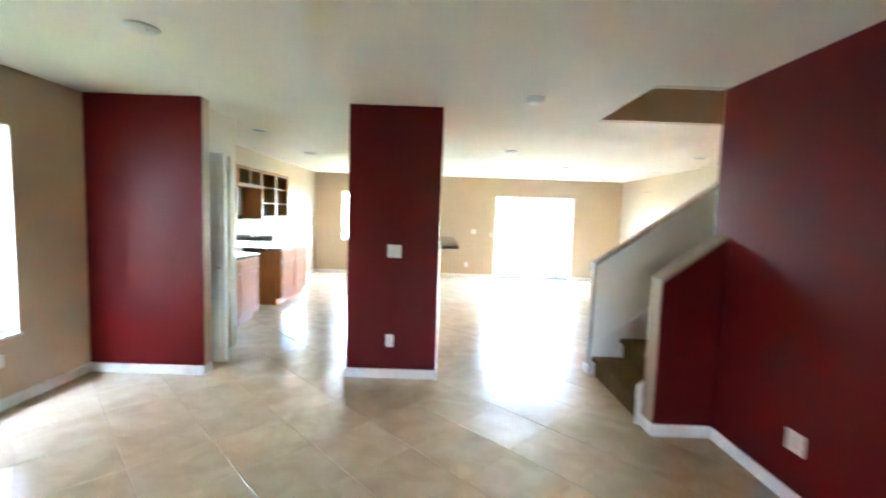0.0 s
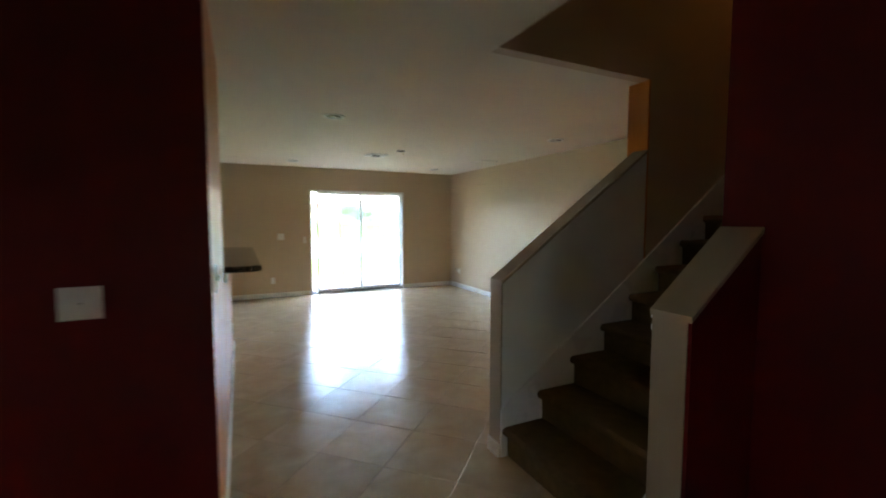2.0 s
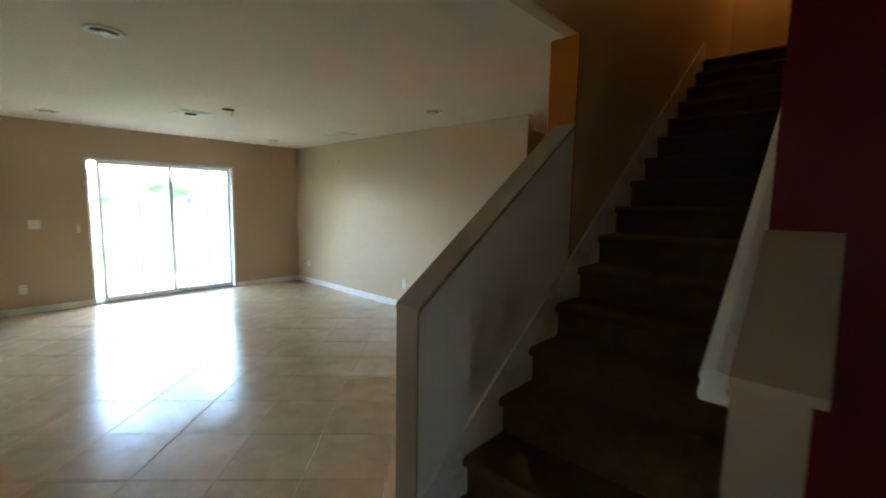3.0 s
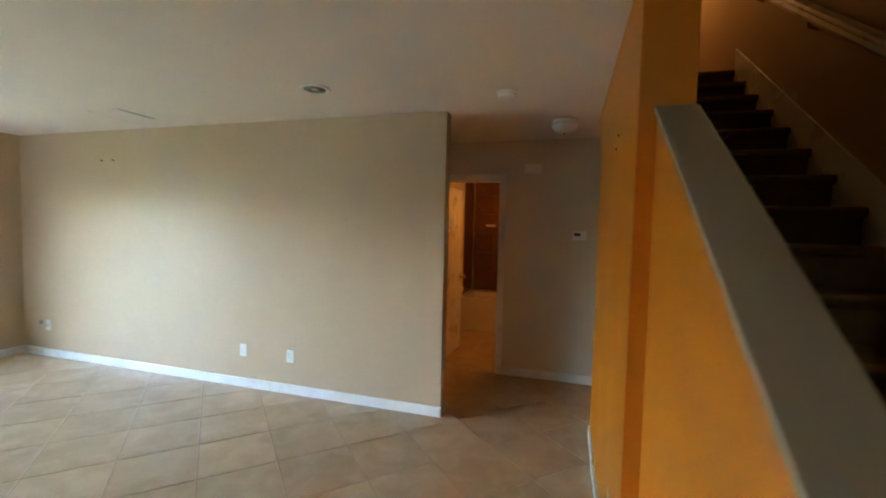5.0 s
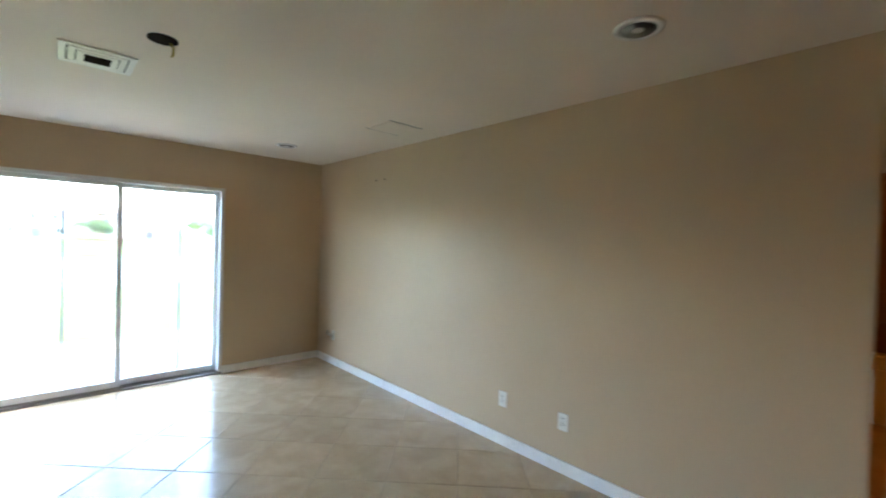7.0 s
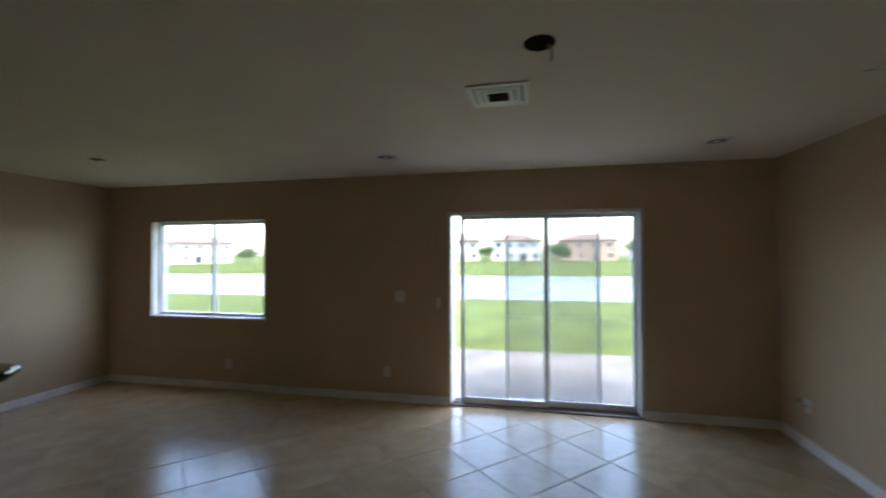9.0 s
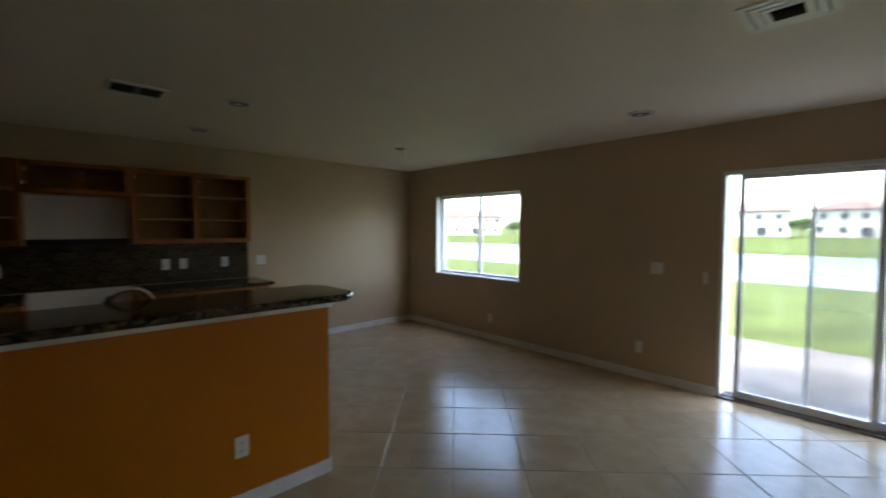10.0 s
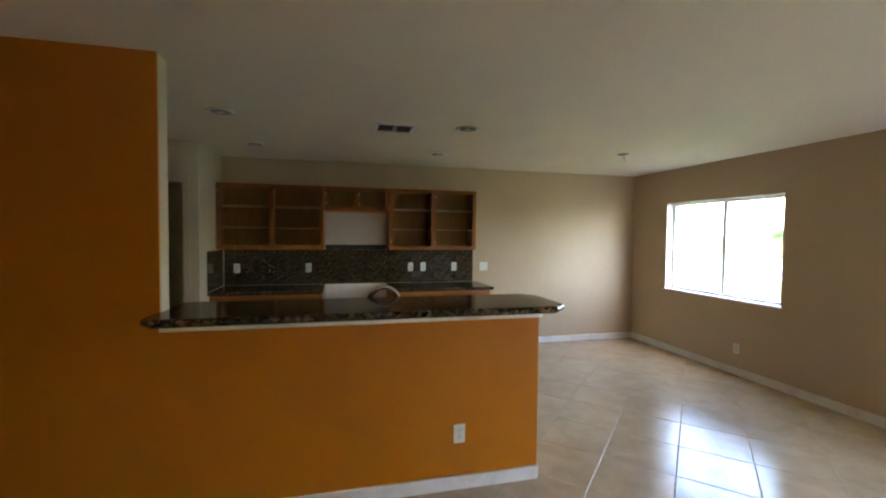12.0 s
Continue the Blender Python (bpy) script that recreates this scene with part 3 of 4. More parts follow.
for b in ((x0, x0 + 0.04, 12.10, 12.17, z0, z1), (x1 - 0.04, x1, 12.10, 12.17, z0, z1), (x0 + 0.04, x1 - 0.04, 12.10, 12.17, z0, z0 + 0.05), (x0 + 0.04, x1 - 0.04, 12.10, 12.17, z1 - 0.04, z1)):
    box(bm, *b, 0.003)
part("window_frame", bm, ALU, w)
xm = 0.40
part("mullion", box(bmesh.new(), xm - 0.022, xm + 0.022, 12.105, 12.145, z0 + 0.05, z1 - 0.04, 0.003), ALU, w)
pane_of(box(bmesh.new(), x0 + 0.04, xm - 0.022, 12.145, 12.149, z0 + 0.05, z1 - 0.04), w)
pane_of(box(bmesh.new(), xm + 0.022, x1 - 0.04, 12.122, 12.126, z0 + 0.05, z1 - 0.04), w)

# front room's side window
y0, y1, z0, z1 = WIN1
w = tagged(thing("window_2", (WX, (y0 + y1) / 2, z0), "white aluminium side window with deep white returns", "window"), kind="structure")
bm = bmesh.new()
for b in ((-1.165, WX + 0.001, y0, y0 + 0.006, z0 + 0.02, z1), (-1.165, WX + 0.001, y1 - 0.006, y1, z0 + 0.02, z1), (-1.165, WX + 0.001, y0 + 0.006, y1 - 0.006, z1 - 0.006, z1)):
    box(bm, *b)
part("reveal", bm, TRIM, w)
part("window_sill", box(bmesh.new(), -1.165, WX + 0.018, y0 - 0.012, y1 + 0.012, z0 - 0.004, z0 + 0.018, 0.004), TRIM, w, "white marble sill")
bm = bmesh.new()
for b in ((-1.225, -1.165, y0, y0 + 0.04, z0, z1), (-1.225, -1.165, y1 - 0.04, y1, z0, z1), (-1.225, -1.165, y0 + 0.04, y1 - 0.04, z0, z0 + 0.05), (-1.225, -1.165, y0 + 0.04, y1 - 0.04, z1 - 0.04, z1)):
    box(bm, *b, 0.003)
part("window_frame", bm, ALU, w)
pane_of(box(bmesh.new(), -1.20, -1.196, y0 + 0.04, y1 - 0.04, z0 + 0.05, z1 - 0.04), w)

# front window behind the first steps of the walk
x0, x1, z0, z1 = SW
w = tagged(thing("window_3", ((x0 + x1) / 2, SOUTH, z0), "narrow white aluminium front window", "window"), kind="structure")
bm = bmesh.new()
for b in ((x0, x0 + 0.04, SOUTH - 0.12, SOUTH - 0.06, z0, z1), (x1 - 0.04, x1, SOUTH - 0.12, SOUTH - 0.06, z0, z1), (x0 + 0.04, x1 - 0.04, SOUTH - 0.12, SOUTH - 0.06, z0, z0 + 0.05),
          (x0 + 0.04, x1 - 0.04, SOUTH - 0.12, SOUTH - 0.06, z1 - 0.04, z1)):
    box(bm, *b, 0.003)
part("window_frame", bm, ALU, w)
part("window_sill", box(bmesh.new(), x0, x1, SOUTH - 0.06, SOUTH + 0.018, z0 - 0.004, z0 + 0.016, 0.004), TRIM, w, "white marble sill")
pane_of(box(bmesh.new(), x0 + 0.04, x1 - 0.04, SOUTH - 0.092, SOUTH - 0.088, z0 + 0.05, z1 - 0.04), w)

# sliding glass door, its panel pushed a hand's breadth open, and a framed grey veil halfway along its track
xa, xb, top = SLIDE
d = tagged(thing("door_1", ((xa + xb) / 2, NY, 0), "sliding glass patio door standing slightly open", "sliding door"), kind="structure")
bm = bmesh.new()
for b in ((xa, xa + 0.035, NY, 12.17, 0.02, top), (xb - 0.035, xb, NY, 12.17, 0.02, top), (xa + 0.035, xb - 0.035, NY, 12.17, top - 0.035, top)):
    box(bm, *b, 0.003)
part("door_frame", bm, ALU, d)
bm = bmesh.new()
box(bm, xa, xb, NY - 0.01, 12.18, -0.02, 0.02, 0.003)
for yy in (12.03, 12.075, 12.12, 12.155):
    box(bm, xa + 0.035, xb - 0.035, yy - 0.003, yy + 0.003, 0.02, 0.032)
part("track", bm, GREY_METAL, d, "worn grey metal floor track")


def door_panel(x0, x1, y, name, stile, mat):
    bm = bmesh.new()
    for b in ((x0, x0 + stile, y - 0.014, y + 0.014, 0.034, top - 0.037), (x1 - stile, x1, y - 0.014, y + 0.014, 0.034, top - 0.037),
              (x0 + stile, x1 - stile, y - 0.014, y + 0.014, 0.034, 0.034 + stile * 1.4), (x0 + stile, x1 - stile, y - 0.014, y + 0.014, top - 0.037 - stile, top - 0.037)):
        box(bm, *b, 0.003)
    return part(name, bm, mat, d)


pn = door_panel(3.50, 4.405, 12.045, "sliding_panel", 0.042, ALU)
pane = new("pane", mesh_from("pane", box(bmesh.new(), 3.542, 4.363, 12.043, 12.047, 0.09, top - 0.079), GLASS))
pane.parent, pane.visible_shadow = pn, False
hd = new("handle", mesh_from("handle", box(bmesh.new(), 3.508, 3.534, 12.0, 12.031, 0.92, 1.14, 0.006), ALU))
hd.parent = pn
pn = door_panel(4.375, 5.262, 12.095, "fixed_panel", 0.042, ALU)
pane = new("pane", mesh_from("pane", box(bmesh.new(), 4.417, 5.22, 12.093, 12.097, 0.09, top - 0.079), GLASS))
pane.parent, pane.visible_shadow = pn, False
# see-through layer with one fifth diffuse grey, in a thin pale frame
VEIL = bpy.data.materials.new("grey_veil")
VEIL.use_nodes = True
sn = VEIL.node_tree
sn.nodes.remove(sn.nodes["Principled BSDF"])
tr, df, mx = sn.nodes.new("ShaderNodeBsdfTransparent"), sn.nodes.new("ShaderNodeBsdfDiffuse"), sn.nodes.new("ShaderNodeMixShader")
df.inputs[0].default_value = (0.5, 0.5, 0.5, 1)
mx.inputs[0].default_value = 0.2
sn.links.new(tr.outputs[0], mx.inputs[1])
sn.links.new(df.outputs[0], mx.inputs[2])
sn.links.new(mx.outputs[0], sn.nodes["Material Output"].inputs[0])
pn = door_panel(3.97, 4.92, 12.14, "screen_panel", 0.026, FRAME_GREY)
pane = new("grey_veil", mesh_from("grey_veil", box(bmesh.new(), 3.996, 4.894, 12.139, 12.141, 0.08, top - 0.07), VEIL))
pane.parent, pane.visible_shadow = pn, False


# ---- hall doorways and doors ----
def casing(name, plane, ya, yb, top, side, label):
    """Door lining and moulded casing round an opening in a wall at x = plane, thickness 0.12 behind it."""
    t = tagged(thing(name, (plane, (ya + yb) / 2, 0), label, "door frame"), kind="structure")
    bm = bmesh.new()
    for b in ((plane - 0.014, plane, ya - 0.06, ya, 0, top + 0.06), (plane - 0.014, plane, yb, yb + (0.06 if yb < 7.4 else 0.035), 0, top + 0.06), (plane - 0.014, plane, ya, yb, top, top + 0.06)):
        box(bm, *b, 0.004)
    part("casing", bm, TRIM, t)
    bm = bmesh.new()
    for b in ((plane, plane + 0.12, ya, ya + 0.012, 0, top), (plane, plane + 0.12, yb - 0.012, yb, 0, top), (plane, plane + 0.12, ya + 0.012, yb - 0.012, top - 0.012, top)):
        box(bm, *b)
    part("jamb", bm, TRIM, t)


casing("door_2", 7.63, 6.75, 7.46, 2.06, 1, "white door frame of the lit bathroom")
casing("door_3", 7.63, 4.92, 5.68, 2.06, 1, "white door frame of the lit side room")


def panel_door(name, at, width, label, height=2.02, knob_z=0.93):
    """A moulded six-panel-style slab; local x along its width, y its thickness."""
    t = thing(name, at, label, "door")
    slab_ = local("slab", box(bmesh.new(), 0, width, -0.0175, 0.0175, 0.01, height, 0.003), TRIM, t)
    for s in (-1, 1):
        for za, zb in ((0.14, 0.78), (0.90, 1.52), (1.62, 1.90)):
            for xa_, xb_ in ((0.09, width / 2 - 0.04), (width / 2 + 0.04, width - 0.09)):
                q = new("raised_panel", mesh_from("raised_panel", box(bmesh.new(), xa_, xb_, min(s * 0.0172, s * 0.0225), max(s * 0.0172, s * 0.0225), za, zb, 0.0024), TRIM))
                q.parent = slab_
    for s in (-1, 1):
        kb = turned(bmesh.new(), [(0.026, 0), (0.026, 0.006), (0.011, 0.012), (0.011, 0.03), (0.024, 0.04), (0.027, 0.052), (0.02, 0.064), (0, 0.067)], (0, 0, 0), 16, "y")
        for v in kb.verts:
            v.co.y *= s
            v.co += Vector((width - 0.06, s * 0.0175, knob_z))
        k = new("knob", mesh_from("knob", kb, BRASS, True))
        k.parent = slab_
    for hz in (0.25, 1.0, 1.75):
        local("hinge", tube(bmesh.new(), [(0, -0.022, hz), (0, -0.022, hz + 0.09)], 0.006, 8), BRASS, t)
    return t


panel_door("interior_door", (7.79, 7.415, 0, 0, 0, -3), 0.70, "white moulded panel door standing open into the bathroom")

# folded bifold leaves at the pantry
bi = thing("bifold_door", (-0.2, 5.66, 0), "white bifold pantry door folded open", "door")
for k, (ya, yb) in enumerate(((5.625, 5.652), (5.658, 5.685))):
    bm = bmesh.new()
    box(bm, -0.198, 0.005, ya, yb, 0.02, 2.03, 0.003)
    for za, zb in ((0.16, 0.95), (1.08, 1.9)):
        box(bm, -0.155, -0.04, ya - 0.004, ya + 0.002, za, zb, 0.002)
    part("leaf", bm, TRIM, bi)
part("knob", turned(bmesh.new(), [(0.008, 0), (0.008, -0.02), (0.018, -0.028), (0.014, -0.042), (0, -0.045)], (-0.03, 5.621, 0.95), 14, "y"), BRASS, bi, smooth=True)
t = tagged(thing("door_4", (-0.2, 5.92, 0), "narrow white framed pantry doorway", "door frame"), kind="structure")
bm = bmesh.new()
for b in ((-0.2, -0.187, 6.12, 6.18, 0, 2.11), (-0.2, -0.187, 5.70, 6.12, 2.05, 2.11)):
    box(bm, *b, 0.003)
part("casing", bm, CREAM, t)

# stair handrail on the near wall
hr = thing("handrail", (3.82, 4.80, 0.98), "white painted wooden handrail beside the stairs", "handrail")
prof = [(-0.032, -0.04), (0.032, -0.04), (0.036, -0.02), (0.024, 0.0), (0.036, 0.022), (0.03, 0.04), (0, 0.048), (-0.03, 0.04), (-0.036, 0.022), (-0.024, 0.0), (-0.036, -0.02)]
bm = bmesh.new()
rings = [[bm.verts.new((x, 4.727 + u, 1.045 + 0.715 * (x - 3.715) + v)) for u, v in prof] for x in (3.715, 7.3)]
for k in range(len(prof)):
    bm.faces.new((rings[0][k], rings[0][(k + 1) % len(prof)], rings[1][(k + 1) % len(prof)], rings[1][k]))
bm.faces.new(rings[0])
bm.faces.new(rings[1][::-1])
part("rail", bm, TRIM, hr)
for x in (4.15, 5.2, 6.3, 7.1):
    z = 0.985 + 0.715 * (x - 3.72)
    part("bracket", tube(bmesh.new(), [(x, 4.727, z + 0.05), (x, 4.724, z - 0.03), (x, 4.676, z - 0.05)], 0.008, 8), BRASS, hr)


# ---- kitchen ----
WALL_X = WX


def wall_cabinet(ya, yb, z0, z1, shelves, label, depth=0.31):
    """A wall unit whose doors are gone: carcass, face frame and shelves."""
    x0, x1 = WALL_X, WALL_X + depth
    t = thing("wall_cabinet", (x0, (ya + yb) / 2, z0), label, "cabinet", "open wall cabinets")
    bm = bmesh.new()
    th = 0.016
    for b in ((x0, x1 - 0.019, ya, ya + th, z0, z1), (x0, x1 - 0.019, yb - th, yb, z0, z1), (x0, x1 - 0.019, ya + th, yb - th, z0 + 0.012, z0 + 0.012 + th),
              (x0, x1 - 0.019, ya + th, yb - th, z1 - th, z1)):
        box(bm, *b)
    part("body", bm, WOOD, t)
    part("back_panel", box(bmesh.new(), x0 + 0.001, x0 + 0.007, ya + th, yb - th, z0 + 0.028, z1 - th), WOOD_IN, t)
    f, ym = 0.045, (ya + yb) / 2
    bm = bmesh.new()
    for b in ((x1 - 0.019, x1, ya, ya + f, z0, z1), (x1 - 0.019, x1, yb - f, yb, z0, z1), (x1 - 0.019, x1, ym - 0.03, ym + 0.03, z0 + f, z1 - f),
              (x1 - 0.019, x1, ya + f, yb - f, z0, z0 + f), (x1 - 0.019, x1, ya + f, yb - f, z1 - f, z1)):
        box(bm, *b, 0.002)
    part("face_frame", bm, WOOD, t)
    part("divider", box(bmesh.new(), x0 + 0.007, x1 - 0.019, ym - 0.008, ym + 0.008, z0 + 0.028, z1 - th), WOOD_IN, t)
    for k in range(shelves):
        z = z0 + (k + 1) * (z1 - z0) / (shelves + 1)
        for a, b in ((ya + th, ym - 0.008), (ym + 0.008, yb - th)):
            part("shelf", box(bmesh.new(), x0 + 0.008, x1 - 0.03, a, b, z - 0.008, z + 0.008, 0.002), SHELF_EDGE, t)
    for yy in (ya + 0.02, ym + 0.02):
        for z in (z0 + 0.09, z1 - 0.09):
            part("hinge_plate", box(bmesh.new(), x1, x1 + 0.004, yy - 0.006, yy + 0.006, z - 0.015, z + 0.015, 0.001), CHROME, t)
    return t


wall_cabinet(6.27, 7.448, 1.36, 2.12, 2, "honey wood wall cabinet with its doors missing, shelves empty")
wall_cabinet(7.452, 8.228, 1.83, 2.12, 0, "short honey wood cabinet above the missing cooker hood")
wall_cabinet(8.232, 9.36, 1.36, 2.12, 2, "honey wood wall cabinet with its doors missing, end panel showing")


def raised_front(name, x, ya, yb, z0, z1, parent, bevel=0.004):
    """Cabinet front facing +x: a slab, two stiles, two rails and a raised field."""
    f = min(0.055, (z1 - z0) * 0.28)
    front = part(name, box(bmesh.new(), x, x + 0.012, ya, yb, z0, z1, 0.002), WOOD, parent)
    for nm, b in (("stile", (ya, ya + f, z0, z1)), ("stile", (yb - f, yb, z0, z1)), ("rail", (ya + f, yb - f, z0, z0 + f)), ("rail", (ya + f, yb - f, z1 - f, z1))):
        ob = new(nm, mesh_from(nm, box(bmesh.new(), x + 0.0115, x + 0.02, *b, 0.002), WOOD))
        ob.parent = front
    ob = new("raised_panel", mesh_from("raised_panel", box(bmesh.new(), x + 0.0115, x + 0.018, ya + f + 0.012, yb - f - 0.012, z0 + f + 0.012, z1 - f - 0.012, bevel), WOOD))
    ob.parent = front


def base_cabinet(ya, yb, label, x_back=WALL_X, depth=0.60):
    x0, x1 = x_back, x_back + depth
    t = thing("base_cabinet", (x0, (ya + yb) / 2, 0), label, "cabinet", "kitchen base cabinets")
    bm = bmesh.new()
    box(bm, x0, x1, ya, yb, 0.10, 0.87, 0.002)
    box(bm, x0, x1 - 0.07, ya + 0.002, yb - 0.002, 0.0, 0.10)
    part("body", bm, WOOD, t)
    ym = (ya + yb) / 2
    for a, b in ((ya + 0.02, ym - 0.012), (ym + 0.012, yb - 0.02)):
        raised_front("door", x1, a, b, 0.125, 0.675, t)
        raised_front("drawer", x1, a, b, 0.70, 0.85, t, 0.002)
    return t


base_cabinet(6.275, 7.44, "honey wood base cabinet with raised-panel doors beside the cooker gap")
base_cabinet(8.24, 9.46, "honey wood base cabinet with raised-panel doors and drawers")


def worktop(name, outline, z0, z1, label):
    bm = bmesh.new()
    prism(bm, outline, "z", z0, z1)
    rim = [e for e in bm.edges if abs(e.verts[0].co.z - e.verts[1].co.z) < 1e-6]
    bmesh.ops.bevel(bm, geom=rim, offset=0.012, segments=3, affect="EDGES", profile=0.5)
    return tagged(part(name, bm, GRANITE), label, "worktop")


worktop("worktop", [(WX, 6.262), (-0.435, 6.262), (-0.435, 7.45), (WX, 7.45)], 0.872, 0.91, "polished brown granite worktop on base cabinets")
worktop("worktop", [(WX, 8.23), (-0.435, 8.23), (-0.435, 9.50), (WX, 9.50)], 0.872, 0.91, "polished brown granite worktop with a rounded edge")

# splashback: polished granite tiles
splash = thing("splashback", (WX, 7.85, 0.91), "polished dark granite tile splashback", "splashback")
shared = {}
for row, (z0, z1) in enumerate(((0.913, 1.129), (1.132, 1.348))):
    y = 6.28
    while y < 9.42:
        wide = min(0.304, 9.42 - y)
        key = round(wide, 3)
        if key not in shared:
            shared[key] = mesh_from("tile", box(bmesh.new(), 0, 0.009, 0.0003, wide - 0.0003, 0, 0.2185, 0.0005), GRANITE_TILE)
        ob = new("tile", shared[key])
        ob.parent = splash
        ob.matrix_parent_inverse = splash.matrix_world.inverted()
        ob.location = (WX + 0.0005, y, z0)
        y += 0.304
side_tile = mesh_from("tile", box(bmesh.new(), 0.0003, 0.3035, 0, 0.009, 0, 0.2185, 0.0005), GRANITE_TILE)
for z0 in (0.913, 1.132):
    for x in (WX + 0.012, WX + 0.316):
        ob = new("tile", side_tile)
        ob.parent = splash
        ob.matrix_parent_inverse = splash.matrix_world.inverted()
        ob.location = (x, 6.2605, z0)
slab("trim_splash", [(WX, WX + 0.012, 7.455, 8.225, 1.352, 1.41)], SLOT, "dark strip above the splashback in the cooker gap", "trim")
slab("wall_unpainted_hood", [(WX, WX + 0.003, 7.455, 8.225, 1.412, 1.826)], WHITE_WALL, "bare white wall patch where a cooker hood hung")
slab("wall_unpainted_range", [(WX, WX + 0.003, 7.455, 8.225, 0.09, 0.905)], WHITE_WALL, "bare white wall patch behind the missing cooker")

# breakfast bar
slab("wall_bar", [(1.90, 2.034, 6.73, 8.846, 0, 1.106)], CREAM, "cream painted half wall under the breakfast bar")
slab("wall_bar_face", [(2.034, 2.048, 6.73, 8.86, 0, 1.043)], ORANGE, "orange painted front of the breakfast bar half wall")
slab("wall_bar_end", [(1.90, 2.034, 8.846, 8.86, 0, 1.106)], TAN, "tan painted end of the half wall")
bm = bmesh.new()
box(bm, 2.034, 2.066, 6.73, 8.876, 1.043, 1.106, 0.005)
tagged(part("trim_bar", bm, TRIM), "white moulding under the bar top", "trim", kind="structure")
bm = bmesh.new()
prism(bm, [(1.74, 6.735), (2.052, 6.735), (2.052, 6.715), (2.23, 6.715), (2.285, 6.77), (2.285, 8.86), (2.20, 8.95), (1.84, 8.95), (1.74, 8.86)], "z", 1.108, 1.15)
rim = [e for e in bm.edges if abs(e.verts[0].co.z - e.verts[1].co.z) < 1e-6]
bmesh.ops.bevel(bm, geom=rim, offset=0.014, segments=4, affect="EDGES", profile=0.35)
tagged(part("bar_top", bm, GRANITE), "polished brown granite breakfast bar top with clipped corners", "bar top")
base = thing("base_cabinet", (1.90, 7.8, 0), "honey wood sink cabinet on the kitchen side of the bar", "cabinet", "kitchen base cabinets")
bm = bmesh.new()
box(bm, 1.31, 1.90, 6.76, 8.82, 0.10, 0.87, 0.002)
box(bm, 1.38, 1.90, 6.77, 8.81, 0, 0.10)
part("body", bm, WOOD, base)
for k in range(4):
    ya = 6.79 + k * 0.505
    part("door", box(bmesh.new(), 1.29, 1.31, ya, ya + 0.48, 0.13, 0.84, 0.004), WOOD, base)
worktop("worktop", [(1.27, 6.74), (1.90, 6.74), (1.90, 8.85), (1.27, 8.85)], 0.872, 0.91, "polished brown granite worktop beside the sink")
tap = thing("tap", (1.72, 8.02, 0.91), "chrome kitchen tap with a low curved spout", "tap")
part("base", turned(bmesh.new(), [(0.028, 0), (0.028, 0.012), (0.02, 0.02), (0.018, 0.10), (0, 0.105)], (1.72, 8.02, 0.91), 18), CHROME, tap, smooth=True)
part("spout", tube(bmesh.new(), [(1.72, 8.02, 1.0), (1.72, 8.018, 1.10), (1.72, 8.01, 1.14), (1.72, 7.985, 1.18), (1.72, 7.95, 1.203), (1.72, 7.91, 1.21), (1.72, 7.87, 1.20), (1.72, 7.835, 1.17)], 0.014, 12), CHROME, tap, smooth=True)
part("nozzle", tube(bmesh.new(), [(1.72, 7.838, 1.175), (1.72, 7.815, 1.135)], 0.017, 12), BRONZE, tap, smooth=True)
part("lever", tube(bmesh.new(), [(1.72, 8.02, 1.02), (1.74, 8.06, 1.05), (1.75, 8.09, 1.10)], 0.009, 10), CHROME, tap, smooth=True)


# ---- plates on the walls ----
def plate(name, at, turn, label, category, wide=0.072, style="outlet"):
    """Wall plate; local -y faces the room."""
    t = thing(name, (*at, 0, 0, turn), label, category, "wall plates")
    local("cover", box(bmesh.new(), -wide / 2, wide / 2, -0.007, 0, -0.058, 0.058, 0.003), PLASTIC, t)
    if style == "outlet":
        for z in (-0.021, 0.021):
            s = local("socket", box(bmesh.new(), -0.017, 0.017, -0.0095, -0.006, z - 0.014, z + 0.014, 0.003), PLASTIC, t)
            bm = bmesh.new()
            box(bm, -0.0085, -0.0055, -0.0105, -0.009, z - 0.003, z + 0.007)
            box(bm, 0.0055, 0.0085, -0.0105, -0.009, z - 0.003, z + 0.007)
            q = local("slot", bm, SLOT, t)
            q.parent = s
    elif style == "switch":
        n = max(1, round(wide / 0.06))
        for k in range(n):
            cx = (k - (n - 1) / 2) * 0.046
            local("toggle", box(bmesh.new(), cx - 0.006, cx + 0.006, -0.018, -0.006, -0.006, 0.012, 0.002), PLASTIC, t)
    elif style == "rocker":
        local("rocker", box(bmesh.new(), -0.017, 0.017, -0.011, -0.006, -0.033, 0.033, 0.003), PLASTIC, t)
    local("screw", box(bmesh.new(), -0.003, 0.003, -0.008, -0.006, -0.003, 0.003), GREY_METAL, t)
    return t


OUT = "white double power outlet with plastic cover"
plate("power_outlet", (1.62, 5.42, 0.352), 0, OUT + " on red wall", "outlet")
plate("light_switch", (1.645, 5.42, 1.178), 0, "white double light switch on the red pillar", "light switch", 0.125, "switch")
plate("power_outlet", (4.035, 3.83, 0.35), -90, OUT + " on red side wall", "outlet", 0.115)
plate("power_outlet", (0.70, NY, 0.30), 0, OUT + " under back window", "outlet")
plate("power_outlet", (2.69, NY, 0.32), 0, OUT + " on the back wall", "outlet")
plate("light_switch", (2.845, NY, 1.143), 0, "white light switch beside the sliding door", "light switch", 0.115, "switch")
plate("wall_button", (3.27, NY, 1.08), 0, "small white alarm contact beside the door", "alarm contact", 0.035, "blank")
plate("power_outlet", (EX, 8.955, 0.35), -90, OUT + " on tan wall", "outlet")
